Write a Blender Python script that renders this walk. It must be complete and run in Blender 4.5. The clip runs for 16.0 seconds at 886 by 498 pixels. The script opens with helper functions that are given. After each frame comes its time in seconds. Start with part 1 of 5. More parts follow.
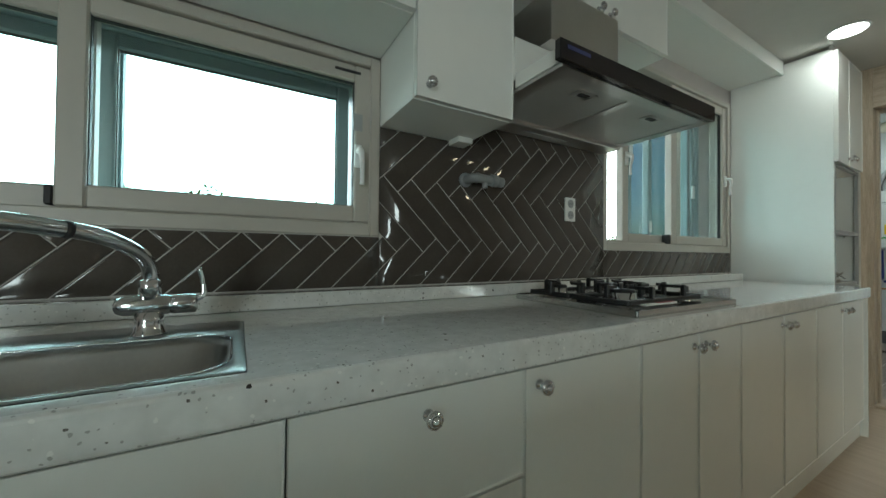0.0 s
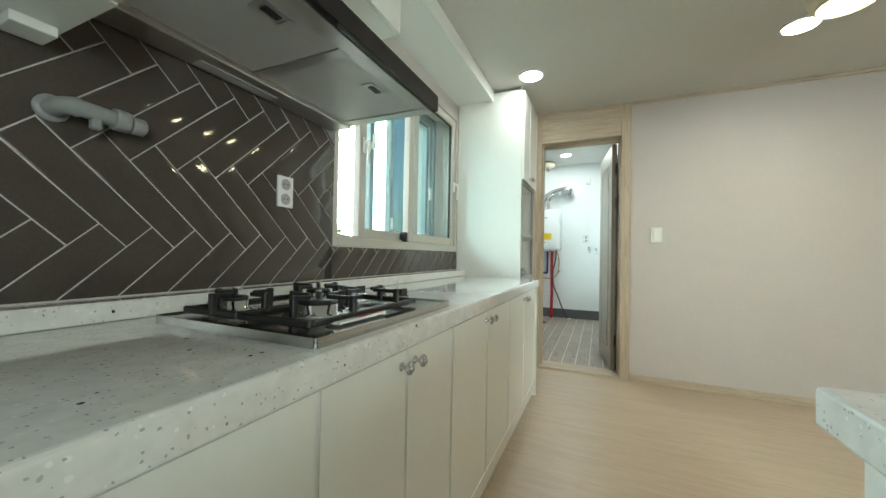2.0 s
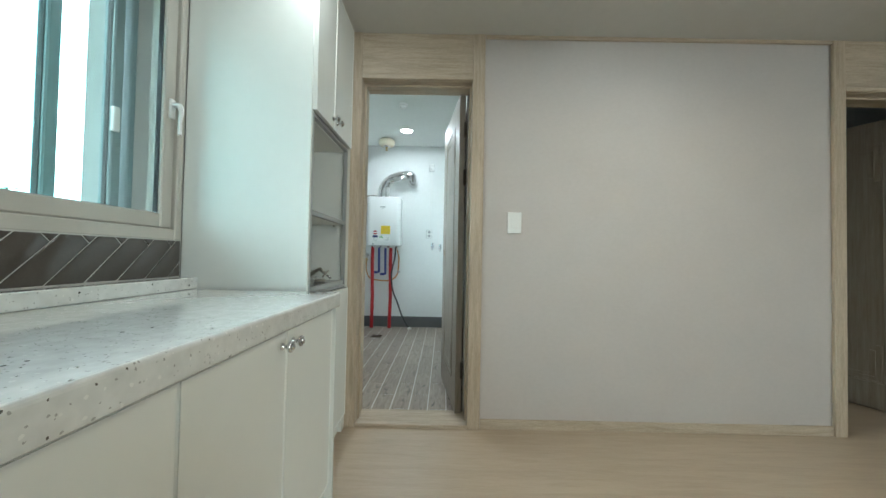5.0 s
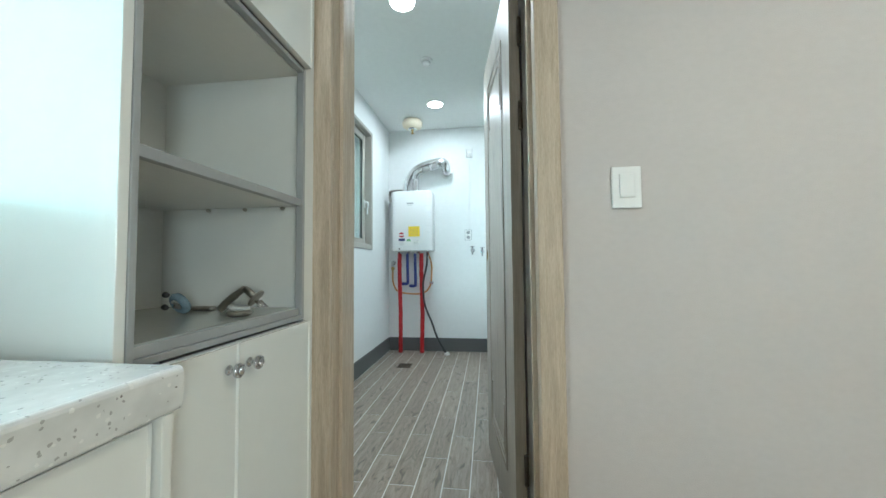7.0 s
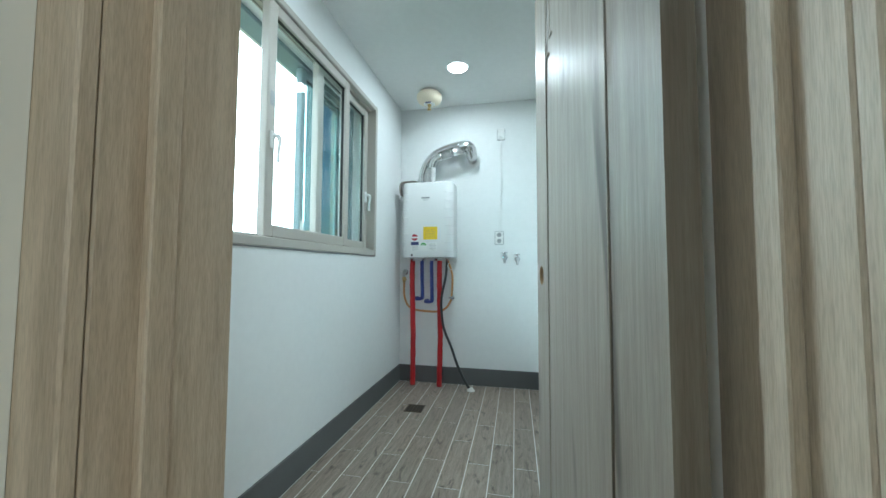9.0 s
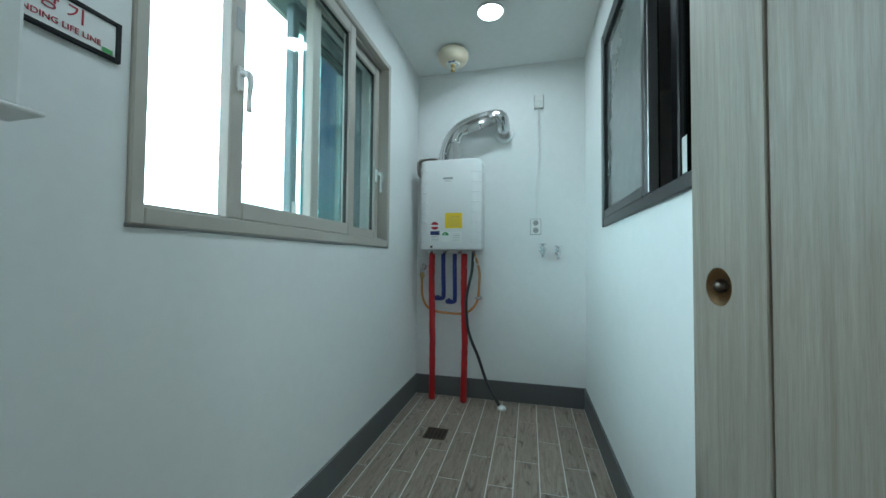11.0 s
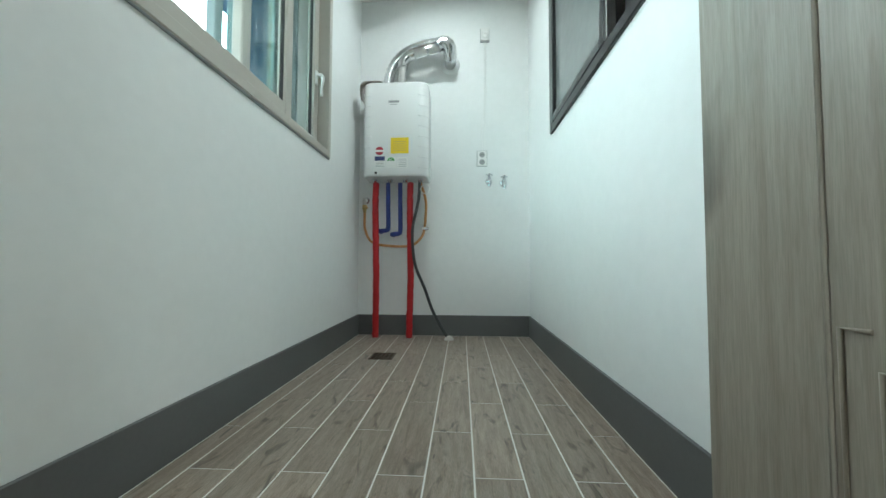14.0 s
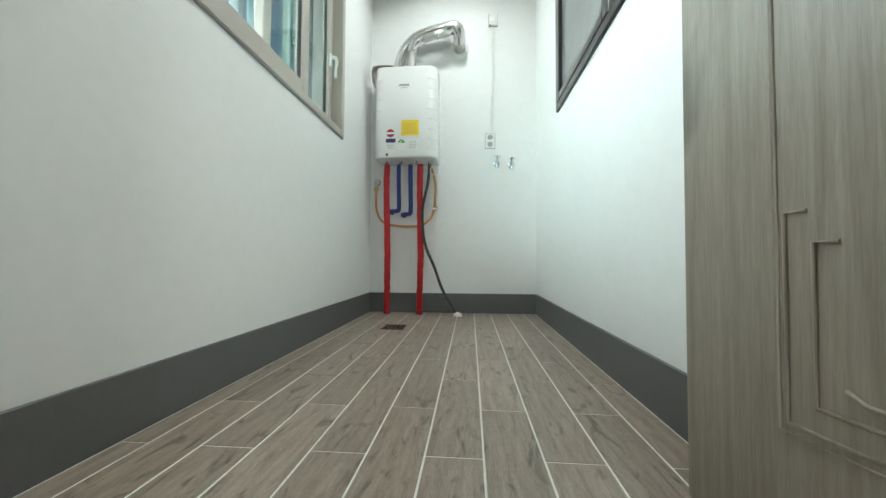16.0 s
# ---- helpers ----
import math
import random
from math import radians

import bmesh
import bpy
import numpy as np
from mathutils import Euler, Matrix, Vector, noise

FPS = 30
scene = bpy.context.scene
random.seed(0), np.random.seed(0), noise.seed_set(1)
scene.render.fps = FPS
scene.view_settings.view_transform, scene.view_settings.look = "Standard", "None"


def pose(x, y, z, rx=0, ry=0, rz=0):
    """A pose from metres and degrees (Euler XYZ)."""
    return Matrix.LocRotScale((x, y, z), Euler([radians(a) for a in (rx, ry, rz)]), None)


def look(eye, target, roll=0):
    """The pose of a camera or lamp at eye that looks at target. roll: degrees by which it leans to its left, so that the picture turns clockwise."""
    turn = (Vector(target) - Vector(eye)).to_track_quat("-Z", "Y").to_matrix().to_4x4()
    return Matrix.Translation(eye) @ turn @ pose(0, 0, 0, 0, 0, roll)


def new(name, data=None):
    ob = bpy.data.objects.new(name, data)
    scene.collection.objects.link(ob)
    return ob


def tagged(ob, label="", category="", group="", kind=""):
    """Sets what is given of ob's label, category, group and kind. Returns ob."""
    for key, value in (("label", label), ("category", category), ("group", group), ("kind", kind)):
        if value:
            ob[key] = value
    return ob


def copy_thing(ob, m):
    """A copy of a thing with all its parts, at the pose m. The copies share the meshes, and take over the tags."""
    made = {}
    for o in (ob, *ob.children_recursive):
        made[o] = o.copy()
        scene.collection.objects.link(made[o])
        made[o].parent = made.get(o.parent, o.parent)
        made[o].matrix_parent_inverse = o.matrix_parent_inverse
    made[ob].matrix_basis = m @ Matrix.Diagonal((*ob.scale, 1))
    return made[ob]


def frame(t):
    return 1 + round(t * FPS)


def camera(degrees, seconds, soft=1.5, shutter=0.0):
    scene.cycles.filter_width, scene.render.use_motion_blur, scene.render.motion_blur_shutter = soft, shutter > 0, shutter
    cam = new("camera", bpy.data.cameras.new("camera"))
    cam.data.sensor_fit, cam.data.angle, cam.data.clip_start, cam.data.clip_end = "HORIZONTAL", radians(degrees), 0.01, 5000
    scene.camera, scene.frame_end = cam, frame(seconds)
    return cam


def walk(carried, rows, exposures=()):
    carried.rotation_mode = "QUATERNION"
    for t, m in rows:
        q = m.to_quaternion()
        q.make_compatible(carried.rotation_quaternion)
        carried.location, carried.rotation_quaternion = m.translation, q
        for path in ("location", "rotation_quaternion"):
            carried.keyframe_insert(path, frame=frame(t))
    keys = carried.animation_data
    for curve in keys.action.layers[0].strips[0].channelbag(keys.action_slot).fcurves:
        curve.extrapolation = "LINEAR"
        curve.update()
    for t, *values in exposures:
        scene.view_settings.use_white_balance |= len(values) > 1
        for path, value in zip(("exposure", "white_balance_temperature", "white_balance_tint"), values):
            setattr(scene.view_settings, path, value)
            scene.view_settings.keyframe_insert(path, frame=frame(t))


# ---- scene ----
cam = camera(103.0, 16.0)
PATH = [
    (0, (0.078, 0.056, 1.039), (1.083, 1.785, 1.067), 0.6),
    (0.5, (0.167, 0.126, 1.03), (1.354, 1.735, 1.037), 1.0),
    (1, (0.222, 0.167, 1.036), (1.649, 1.569, 1.038), 1.2),
    (1.5, (0.332, 0.181, 1.043), (1.993, 1.294, 1.062), 1.2),
    (2, (0.535, 0.163, 1.04), (2.362, 0.976, 1.073), 1.1),
    (2.5, (0.732, 0.15, 1.042), (2.651, 0.711, 1.082), 1.1),
    (3, (0.935, 0.16, 1.044), (2.902, 0.519, 1.078), 1.2),
    (3.5, (1.128, 0.202, 1.035), (3.12, 0.37, 1.069), 1.3),
    (4, (1.354, 0.173, 1.031), (3.354, 0.197, 1.067), 1.4),
    (4.5, (1.574, 0.158, 1.028), (3.574, 0.141, 1.069), 1.3),
    (7, (2.819, 0.154, 1.009), (4.801, 0.405, 1.096), -0.5),
    (7.5, (3.033, 0.178, 1.017), (5.011, 0.46, 1.11), -0.3),
    (8, (3.268, 0.195, 1.029), (5.238, 0.528, 1.133), -0.1),
    (10.5, (4.045, 0.36, 1.136), (5.990, 0.82, 1.206), 0.4),
    (11, (4.138, 0.425, 1.092), (6.080, 0.9, 1.151), 0.5),
    (11.5, (4.203, 0.468, 1.039), (6.162, 0.866, 1.091), 0.6),
    (12, (4.241, 0.499, 0.969), (6.221, 0.771, 1.027), 0.5),
    (12.5, (4.265, 0.499, 0.871), (6.255, 0.69, 0.944), 0.3),
    (13, (4.264, 0.495, 0.765), (6.258, 0.623, 0.845), 0.3),
    (13.5, (4.261, 0.514, 0.657), (6.257, 0.607, 0.738), 0.2),
    (14, (4.248, 0.531, 0.54), (6.243, 0.637, 0.625), 0.2),
    (14.5, (4.223, 0.54, 0.47), (6.220, 0.636, 0.539), 0.3),
    (15, (4.185, 0.539, 0.405), (6.181, 0.632, 0.481), 0.3),
    (15.5, (4.171, 0.54, 0.388), (6.166, 0.665, 0.462), 0.3),
    (16, (4.170, 0.528, 0.417), (6.163, 0.683, 0.476), 0.3),
]
EXPOSURES = [(0.0, -0.65, 6000, -2), (0.5, -0.2, 6000, -2), (1.0, 0.2, 6000, -2), (1.5, 0.35, 6150, -3), (2.5, 0.35, 6200, -2), (3.5, 0.08, 6000, -2), (4.7, 0.05, 5800, -1), (7.0, 0.3, 5600, -1), (8.2, 0.3, 5600, -1), (10.3, -0.7, 5450, -6), (11.5, -0.7, 5450, -6), (12.5, -0.5, 5700, -4), (13.0, -0.4, 5800, -4), (14.0, -0.15, 6050, -2), (15.0, 0.05, 6400, 2), (16.0, 0.15, 6450, 3)]
walk(cam, [(t, look(eye, target, roll)) for t, eye, target, roll in PATH], EXPOSURES)

# ---- light ----
world = bpy.data.worlds.new("world")
scene.world = world
world.use_nodes = True
_wn = world.node_tree.nodes
_sky = _wn.new("ShaderNodeTexSky")
_sky.sky_type, _sky.sun_disc = "NISHITA", False
_sky.sun_elevation, _sky.sun_rotation = radians(48), radians(155)
_sky.dust_density, _sky.air_density = 3.0, 1.0
world.node_tree.links.new(_sky.outputs[0], _wn["Background"].inputs[0])
_wn["Background"].inputs[1].default_value = 0.15

_sun = bpy.data.lights.new("sun", "SUN")
_sun.energy, _sun.angle, _sun.color = 5.0, radians(0.5), (1.0, 0.95, 0.88)
new("sun", _sun).matrix_world = look((0, 0, 30), (-8.0, 17.0, 9.0))


def area_lamp(name, eye, target, w, h, watts, color=(1, 1, 1), shape="RECTANGLE"):
    d = bpy.data.lights.new(name, "AREA")
    d.shape, d.size, d.size_y, d.energy, d.color = shape, w, h, watts, color
    o = new(name, d)
    o.matrix_world = look(eye, target)
    return o


DAY = (0.86, 0.95, 1.0)
# added fill lamp, out of view, that brightens the cabinet fronts
area_lamp("fill_living", (-3.32, -4.97, 1.35), (0.6, 0, 1.0), 1.1, 1.8, 150, (0.95, 1.0, 0.98))

# ---- materials ----


def material(name, color, rough=0.5, metal=0.0, vary=0.06, scale=6.0, bump=0.0, bump_scale=120.0, stretch=(1, 1, 1), emit=0.0, coat=0.0, spec=0.5):
    """A principled surface with two scales of tone variation and fine relief."""
    m = bpy.data.materials.new(name)
    m.use_nodes = True
    n, l = m.node_tree.nodes, m.node_tree.links
    p = n["Principled BSDF"]
    p.inputs["Roughness"].default_value, p.inputs["Metallic"].default_value = rough, metal
    p.inputs["Coat Weight"].default_value = coat
    p.inputs["Specular IOR Level"].default_value = spec
    tc, mp = n.new("ShaderNodeTexCoord"), n.new("ShaderNodeMapping")
    mp.inputs["Scale"].default_value = stretch
    l.new(tc.outputs["Object"], mp.inputs["Vector"])
    big, fine = n.new("ShaderNodeTexNoise"), n.new("ShaderNodeTexNoise")
    big.inputs["Scale"].default_value, fine.inputs["Scale"].default_value = scale, scale * 12
    big.inputs["Detail"].default_value = 4
    for q in (big, fine):
        l.new(mp.outputs[0], q.inputs["Vector"])
    add = n.new("ShaderNodeMath")
    add.operation = "ADD"
    l.new(big.outputs[0], add.inputs[0])
    l.new(fine.outputs[0], add.inputs[1])
    ramp = n.new("ShaderNodeMapRange")
    ramp.inputs["From Min"].default_value, ramp.inputs["From Max"].default_value = 0.6, 1.4
    ramp.inputs["To Min"].default_value, ramp.inputs["To Max"].default_value = 1 - vary, 1 + vary
    l.new(add.outputs[0], ramp.inputs["Value"])
    mul = n.new("ShaderNodeVectorMath")
    mul.operation = "SCALE"
    mul.inputs[0].default_value = color
    l.new(ramp.outputs[0], mul.inputs["Scale"])
    l.new(mul.outputs[0], p.inputs["Base Color"])
    if bump:
        b, t = n.new("ShaderNodeBump"), n.new("ShaderNodeTexNoise")
        t.inputs["Scale"].default_value = bump_scale
        l.new(mp.outputs[0], t.inputs["Vector"])
        b.inputs["Strength"].default_value, b.inputs["Distance"].default_value = bump, 0.003
        l.new(t.outputs[0], b.inputs["Height"])
        l.new(b.outputs[0], p.inputs["Normal"])
    if emit:
        p.inputs["Emission Color"].default_value = (*color, 1)
        p.inputs["Emission Strength"].default_value = emit
    return m


def wood(name, dark, light, scale, stretch, rough=0.5, knots=0.0, by_piece=0.0, bump=0.08, pores=0.12):
    """Wood with long grain, broader figure and optional knots; by_piece shifts tone from piece to piece."""
    m = bpy.data.materials.new(name)
    m.use_nodes = True
    n, l = m.node_tree.nodes, m.node_tree.links
    p = n["Principled BSDF"]
    p.inputs["Roughness"].default_value = rough
    tc, mp = n.new("ShaderNodeTexCoord"), n.new("ShaderNodeMapping")
    mp.inputs["Scale"].default_value = stretch
    info = n.new("ShaderNodeObjectInfo")
    off = n.new("ShaderNodeVectorMath")
    off.operation = "SCALE"
    off.inputs[0].default_value = (37.0, 23.0, 51.0)
    l.new(info.outputs["Random"], off.inputs["Scale"])
    l.new(off.outputs[0], mp.inputs["Location"])
    l.new(tc.outputs["Object"], mp.inputs["Vector"])
    g, f = n.new("ShaderNodeTexNoise"), n.new("ShaderNodeTexNoise")
    g.inputs["Scale"].default_value, f.inputs["Scale"].default_value = scale, scale * 5
    g.inputs["Detail"].default_value, f.inputs["Detail"].default_value = 6, 3
    g.inputs["Distortion"].default_value = 0.6
    for q in (g, f):
        l.new(mp.outputs[0], q.inputs["Vector"])
    mix = n.new("ShaderNodeMath")
    mix.operation = "MULTIPLY_ADD"
    mix.inputs[1].default_value = 0.5
    l.new(f.outputs[0], mix.inputs[0])
    l.new(g.outputs[0], mix.inputs[2])
    ramp = n.new("ShaderNodeValToRGB")
    ramp.color_ramp.elements[0].position, ramp.color_ramp.elements[1].position = 0.5, 0.95
    ramp.color_ramp.elements[0].color, ramp.color_ramp.elements[1].color = (*dark, 1), (*light, 1)
    l.new(mix.outputs[0], ramp.inputs[0])
    col = ramp.outputs[0]
    pore = n.new("ShaderNodeTexNoise")
    pore.inputs["Scale"].default_value, pore.inputs["Detail"].default_value = scale * 16, 2
    l.new(mp.outputs[0], pore.inputs["Vector"])
    pr = n.new("ShaderNodeMapRange")
    pr.inputs["From Min"].default_value, pr.inputs["From Max"].default_value = 0.42, 0.66
    pr.inputs["To Min"].default_value, pr.inputs["To Max"].default_value = 1 + pores * 0.4, 1 - pores
    l.new(pore.outputs[0], pr.inputs["Value"])
    ps = n.new("ShaderNodeVectorMath")
    ps.operation = "SCALE"
    l.new(col, ps.inputs[0])
    l.new(pr.outputs[0], ps.inputs["Scale"])
    col = ps.outputs[0]
    if knots:
        v = n.new("ShaderNodeTexNoise")
        v.inputs["Scale"].default_value, v.inputs["Distortion"].default_value = knots, 1.5
        m2 = n.new("ShaderNodeMapping")
        m2.inputs["Scale"].default_value = [s ** 0.5 for s in stretch]
        l.new(tc.outputs["Object"], m2.inputs["Vector"])
        l.new(off.outputs[0], m2.inputs["Location"])
        l.new(m2.outputs[0], v.inputs["Vector"])
        r2 = n.new("ShaderNodeMapRange")
        r2.inputs["From Min"].default_value, r2.inputs["From Max"].default_value = 0.58, 0.74
        r2.inputs["To Min"].default_value, r2.inputs["To Max"].default_value = 1.0, 0.38
        l.new(v.outputs[0], r2.inputs["Value"])
        s = n.new("ShaderNodeVectorMath")
        s.operation = "SCALE"
        l.new(col, s.inputs[0])
        l.new(r2.outputs[0], s.inputs["Scale"])
        col = s.outputs[0]
    if by_piece:
        r3 = n.new("ShaderNodeMapRange")
        r3.inputs["To Min"].default_value, r3.inputs["To Max"].default_value = 1 - by_piece, 1 + by_piece
        l.new(info.outputs["Random"], r3.inputs["Value"])
        s = n.new("ShaderNodeVectorMath")
        s.operation = "SCALE"
        l.new(col, s.inputs[0])
        l.new(r3.outputs[0], s.inputs["Scale"])
        col = s.outputs[0]
    l.new(col, p.inputs["Base Color"])
    b = n.new("ShaderNodeBump")
    b.inputs["Strength"].default_value, b.inputs["Distance"].default_value = bump, 0.002
    l.new(f.outputs[0], b.inputs["Height"])
    l.new(b.outputs[0], p.inputs["Normal"])
    return m


def terrazzo(name):
    """Pale engineered stone with dark and light chips."""
    m = bpy.data.materials.new(name)
    m.use_nodes = True
    n, l = m.node_tree.nodes, m.node_tree.links
    p = n["Principled BSDF"]
    p.inputs["Roughness"].default_value = 0.09
    p.inputs["Coat Weight"].default_value, p.inputs["Coat Roughness"].default_value = 0.5, 0.05
    tc = n.new("ShaderNodeTexCoord")
    warp = n.new("ShaderNodeTexNoise")
    warp.inputs["Scale"].default_value = 140
    l.new(tc.outputs["Object"], warp.inputs["Vector"])
    vadd = n.new("ShaderNodeVectorMath")
    vadd.operation = "MULTIPLY_ADD"
    vadd.inputs[1].default_value = (0.006, 0.006, 0.006)
    l.new(warp.outputs["Color"], vadd.inputs[0])
    l.new(tc.outputs["Object"], vadd.inputs[2])
    col = None
    base = n.new("ShaderNodeTexNoise")
    base.inputs["Scale"].default_value = 30
    base.inputs["Detail"].default_value = 5
    l.new(tc.outputs["Object"], base.inputs["Vector"])
    r = n.new("ShaderNodeValToRGB")
    r.color_ramp.elements[0].position, r.color_ramp.elements[1].position = 0.3, 0.7
    r.color_ramp.elements[0].color, r.color_ramp.elements[1].color = (0.64, 0.645, 0.625, 1), (0.76, 0.765, 0.745, 1)
    l.new(base.outputs[0], r.inputs[0])
    col = r.outputs[0]
    for scale, size, share, tint in ((44, 0.17, 0.06, (0.035, 0.03, 0.028)), (95, 0.18, 0.05, (0.15, 0.135, 0.12)), (80, 0.24, 0.25, (0.82, 0.82, 0.79)), (140, 0.28, 0.2, (0.42, 0.42, 0.40))):
        v = n.new("ShaderNodeTexVoronoi")
        v.inputs["Scale"].default_value = scale
        l.new(vadd.outputs[0], v.inputs["Vector"])
        near = n.new("ShaderNodeMath")
        near.operation, near.inputs[1].default_value = "LESS_THAN", size
        l.new(v.outputs["Distance"], near.inputs[0])
        sep = n.new("ShaderNodeSeparateColor")
        l.new(v.outputs["Color"], sep.inputs[0])
        few = n.new("ShaderNodeMath")
        few.operation, few.inputs[1].default_value = "LESS_THAN", share
        l.new(sep.outputs[0], few.inputs[0])
        both = n.new("ShaderNodeMath")
        both.operation = "MULTIPLY"
        l.new(near.outputs[0], both.inputs[0])
        l.new(few.outputs[0], both.inputs[1])
        mx = n.new("ShaderNodeMix")
        mx.data_type = "RGBA"
        l.new(both.outputs[0], mx.inputs[0])
        l.new(col, mx.inputs[6])
        mx.inputs[7].default_value = (*tint, 1)
        col = mx.outputs[2]
    l.new(col, p.inputs["Base Color"])
    return m


def glass(name, tint, gloss=1.0):
    """Thin window glass: clear through, mirror at a slant."""
    m = bpy.data.materials.new(name)
    m.use_nodes = True
    n, l = m.node_tree.nodes, m.node_tree.links
    n.remove(n["Principled BSDF"])
    t, g, mx, fr = n.new("ShaderNodeBsdfTransparent"), n.new("ShaderNodeBsdfGlossy"), n.new("ShaderNodeMixShader"), n.new("ShaderNodeLayerWeight")
    t.inputs[0].default_value = (*tint, 1)
    g.inputs["Roughness"].default_value = 0.01
    fr.inputs[0].default_value = 0.5
    steep, share = n.new("ShaderNodeMath"), n.new("ShaderNodeMath")
    steep.operation, steep.inputs[1].default_value = "POWER", 4.0
    share.operation, share.inputs[1].default_value, share.inputs[2].default_value = "MULTIPLY_ADD", 0.45, 0.035
    l.new(fr.outputs["Facing"], steep.inputs[0])
    l.new(steep.outputs[0], share.inputs[0])
    l.new(share.outputs[0], mx.inputs[0])
    l.new(t.outputs[0], mx.inputs[1])
    l.new(g.outputs[0], mx.inputs[2])
    l.new(mx.outputs[0], n["Material Output"].inputs[0])
    return m


M_WALL = material("kitchen_wallpaper", (0.55, 0.51, 0.487), 0.85, vary=0.03, scale=3, bump=0.35, bump_scale=260, stretch=(1, 1, 1.6))
M_UWALL = material("utility_paint", (0.80, 0.81, 0.80), 0.55, vary=0.025, scale=2, bump=0.12, bump_scale=60)
M_CEIL = material("ceiling_paper", (0.60, 0.585, 0.55), 0.9, vary=0.025, scale=2, bump=0.15, bump_scale=200)
M_UCEIL = material("utility_ceiling", (0.76, 0.77, 0.75), 0.8, vary=0.03, scale=2, bump=0.1, bump_scale=60)
M_DARK = material("dim_room_paper", (0.66, 0.66, 0.67), 0.9, vary=0.04, scale=3)
M_WHITE = material("cabinet_white", (0.80, 0.81, 0.775), 0.24, vary=0.012, scale=2, coat=0.1)
M_INNER = material("cabinet_inner_white", (0.76, 0.765, 0.735), 0.5, vary=0.02, scale=4)
M_GREYEDGE = material("grey_edge_band", (0.36, 0.37, 0.37), 0.4, vary=0.03, scale=10)
M_FLOOR = wood("laminate_floor", (0.435, 0.345, 0.25), (0.51, 0.415, 0.31), 3.0, (9, 0.9, 1), 0.38, bump=0.03, pores=0.03)
M_OAK = wood("oak_casing", (0.40, 0.32, 0.23), (0.56, 0.47, 0.36), 5.0, (9, 9, 0.7), 0.5)
M_OAKH = wood("oak_casing_across", (0.40, 0.32, 0.23), (0.56, 0.47, 0.36), 5.0, (9, 0.7, 9), 0.5)
M_DOOR = wood("grey_oak_door", (0.235, 0.205, 0.168), (0.335, 0.30, 0.25), 6.0, (9, 9, 0.38), 0.42, knots=1.8, bump=0.15, pores=0.09)
M_PLANK = wood("wood_look_tile", (0.215, 0.17, 0.13), (0.365, 0.302, 0.245), 7.0, (1.0, 9, 1), 0.36, knots=7.0, by_piece=0.12, pores=0.2)
M_GROUT = material("floor_grout", (0.78, 0.77, 0.74), 0.8, vary=0.08, scale=20)
M_TGROUT = material("tile_grout", (0.47, 0.45, 0.42), 0.8, vary=0.08, scale=20)
M_TILE = material("taupe_glazed_tile", (0.066, 0.056, 0.047), 0.07, vary=0.12, scale=14, bump=0.12, bump_scale=11)
M_TERR = terrazzo("terrazzo_top")
M_SKIRT = material("grey_skirting_paint", (0.115, 0.118, 0.118), 0.5, vary=0.06, scale=6, bump=0.1)
M_PVC = material("beige_window_frame", (0.46, 0.435, 0.385), 0.4, vary=0.02, scale=5)
M_OUTPVC = material("teal_outer_frame", (0.23, 0.31, 0.325), 0.4, vary=0.03, scale=5)
M_BLACKF = material("black_window_frame", (0.012, 0.012, 0.013), 0.3, vary=0.1, scale=5)
M_GASKET = material("black_rubber", (0.02, 0.02, 0.02), 0.6, vary=0.1)
M_CHROME = material("chrome", (0.66, 0.67, 0.69), 0.06, 1.0, vary=0.02)
M_STEEL = material("brushed_steel", (0.58, 0.57, 0.555), 0.3, 1.0, vary=0.05, scale=12, stretch=(1, 14, 1), bump=0.03)
M_FILTER = material("hood_filter_plate", (0.52, 0.52, 0.51), 0.42, 0.2, vary=0.03, scale=10)
M_FOIL = material("crimped_foil", (0.62, 0.62, 0.62), 0.2, 1.0, vary=0.08, scale=20)
M_IRON = material("cast_iron", (0.012, 0.012, 0.012), 0.42, vary=0.2, scale=30, bump=0.15, bump_scale=300)
M_BLKGLASS = material("black_glass", (0.012, 0.010, 0.012), 0.06, vary=0.05)
M_PLASTIC = material("white_plastic", (0.80, 0.80, 0.78), 0.3, vary=0.01)
M_IVORY = material("ivory_plastic", (0.70, 0.62, 0.47), 0.4, vary=0.03)
M_BOILER = material("boiler_enamel", (0.82, 0.82, 0.81), 0.22, vary=0.01)
M_RED = material("red_pipe_foam", (0.44, 0.008, 0.012), 0.55, vary=0.12, scale=20, bump=0.25, bump_scale=60)
M_BLUE = material("blue_pipe_foam", (0.022, 0.04, 0.22), 0.5, vary=0.12, scale=20, bump=0.2)
M_ORANGE = material("orange_gas_hose", (0.55, 0.27, 0.09), 0.45, vary=0.1)
M_GREYH = material("grey_cable", (0.04, 0.043, 0.043), 0.5, vary=0.1)
M_BRASS = material("brass", (0.55, 0.40, 0.18), 0.3, 1.0, vary=0.1)
M_YELLOW = material("yellow_sticker", (0.85, 0.62, 0.02), 0.5, vary=0.03)
M_PAPER = material("white_sticker", (0.82, 0.82, 0.80), 0.5, vary=0.02)
M_INKR = material("dark_red_ink", (0.40, 0.03, 0.05), 0.5)
M_INKB = material("navy_ink", (0.03, 0.04, 0.14), 0.5)
M_INKK = material("black_ink", (0.03, 0.03, 0.03), 0.5)
M_INKGR = material("grey_ink", (0.35, 0.36, 0.36), 0.5)
M_GREENI = material("green_ink", (0.12, 0.40, 0.12), 0.5)
M_PIPEGREY = material("grey_valve_plastic", (0.26, 0.27, 0.27), 0.4, vary=0.08)
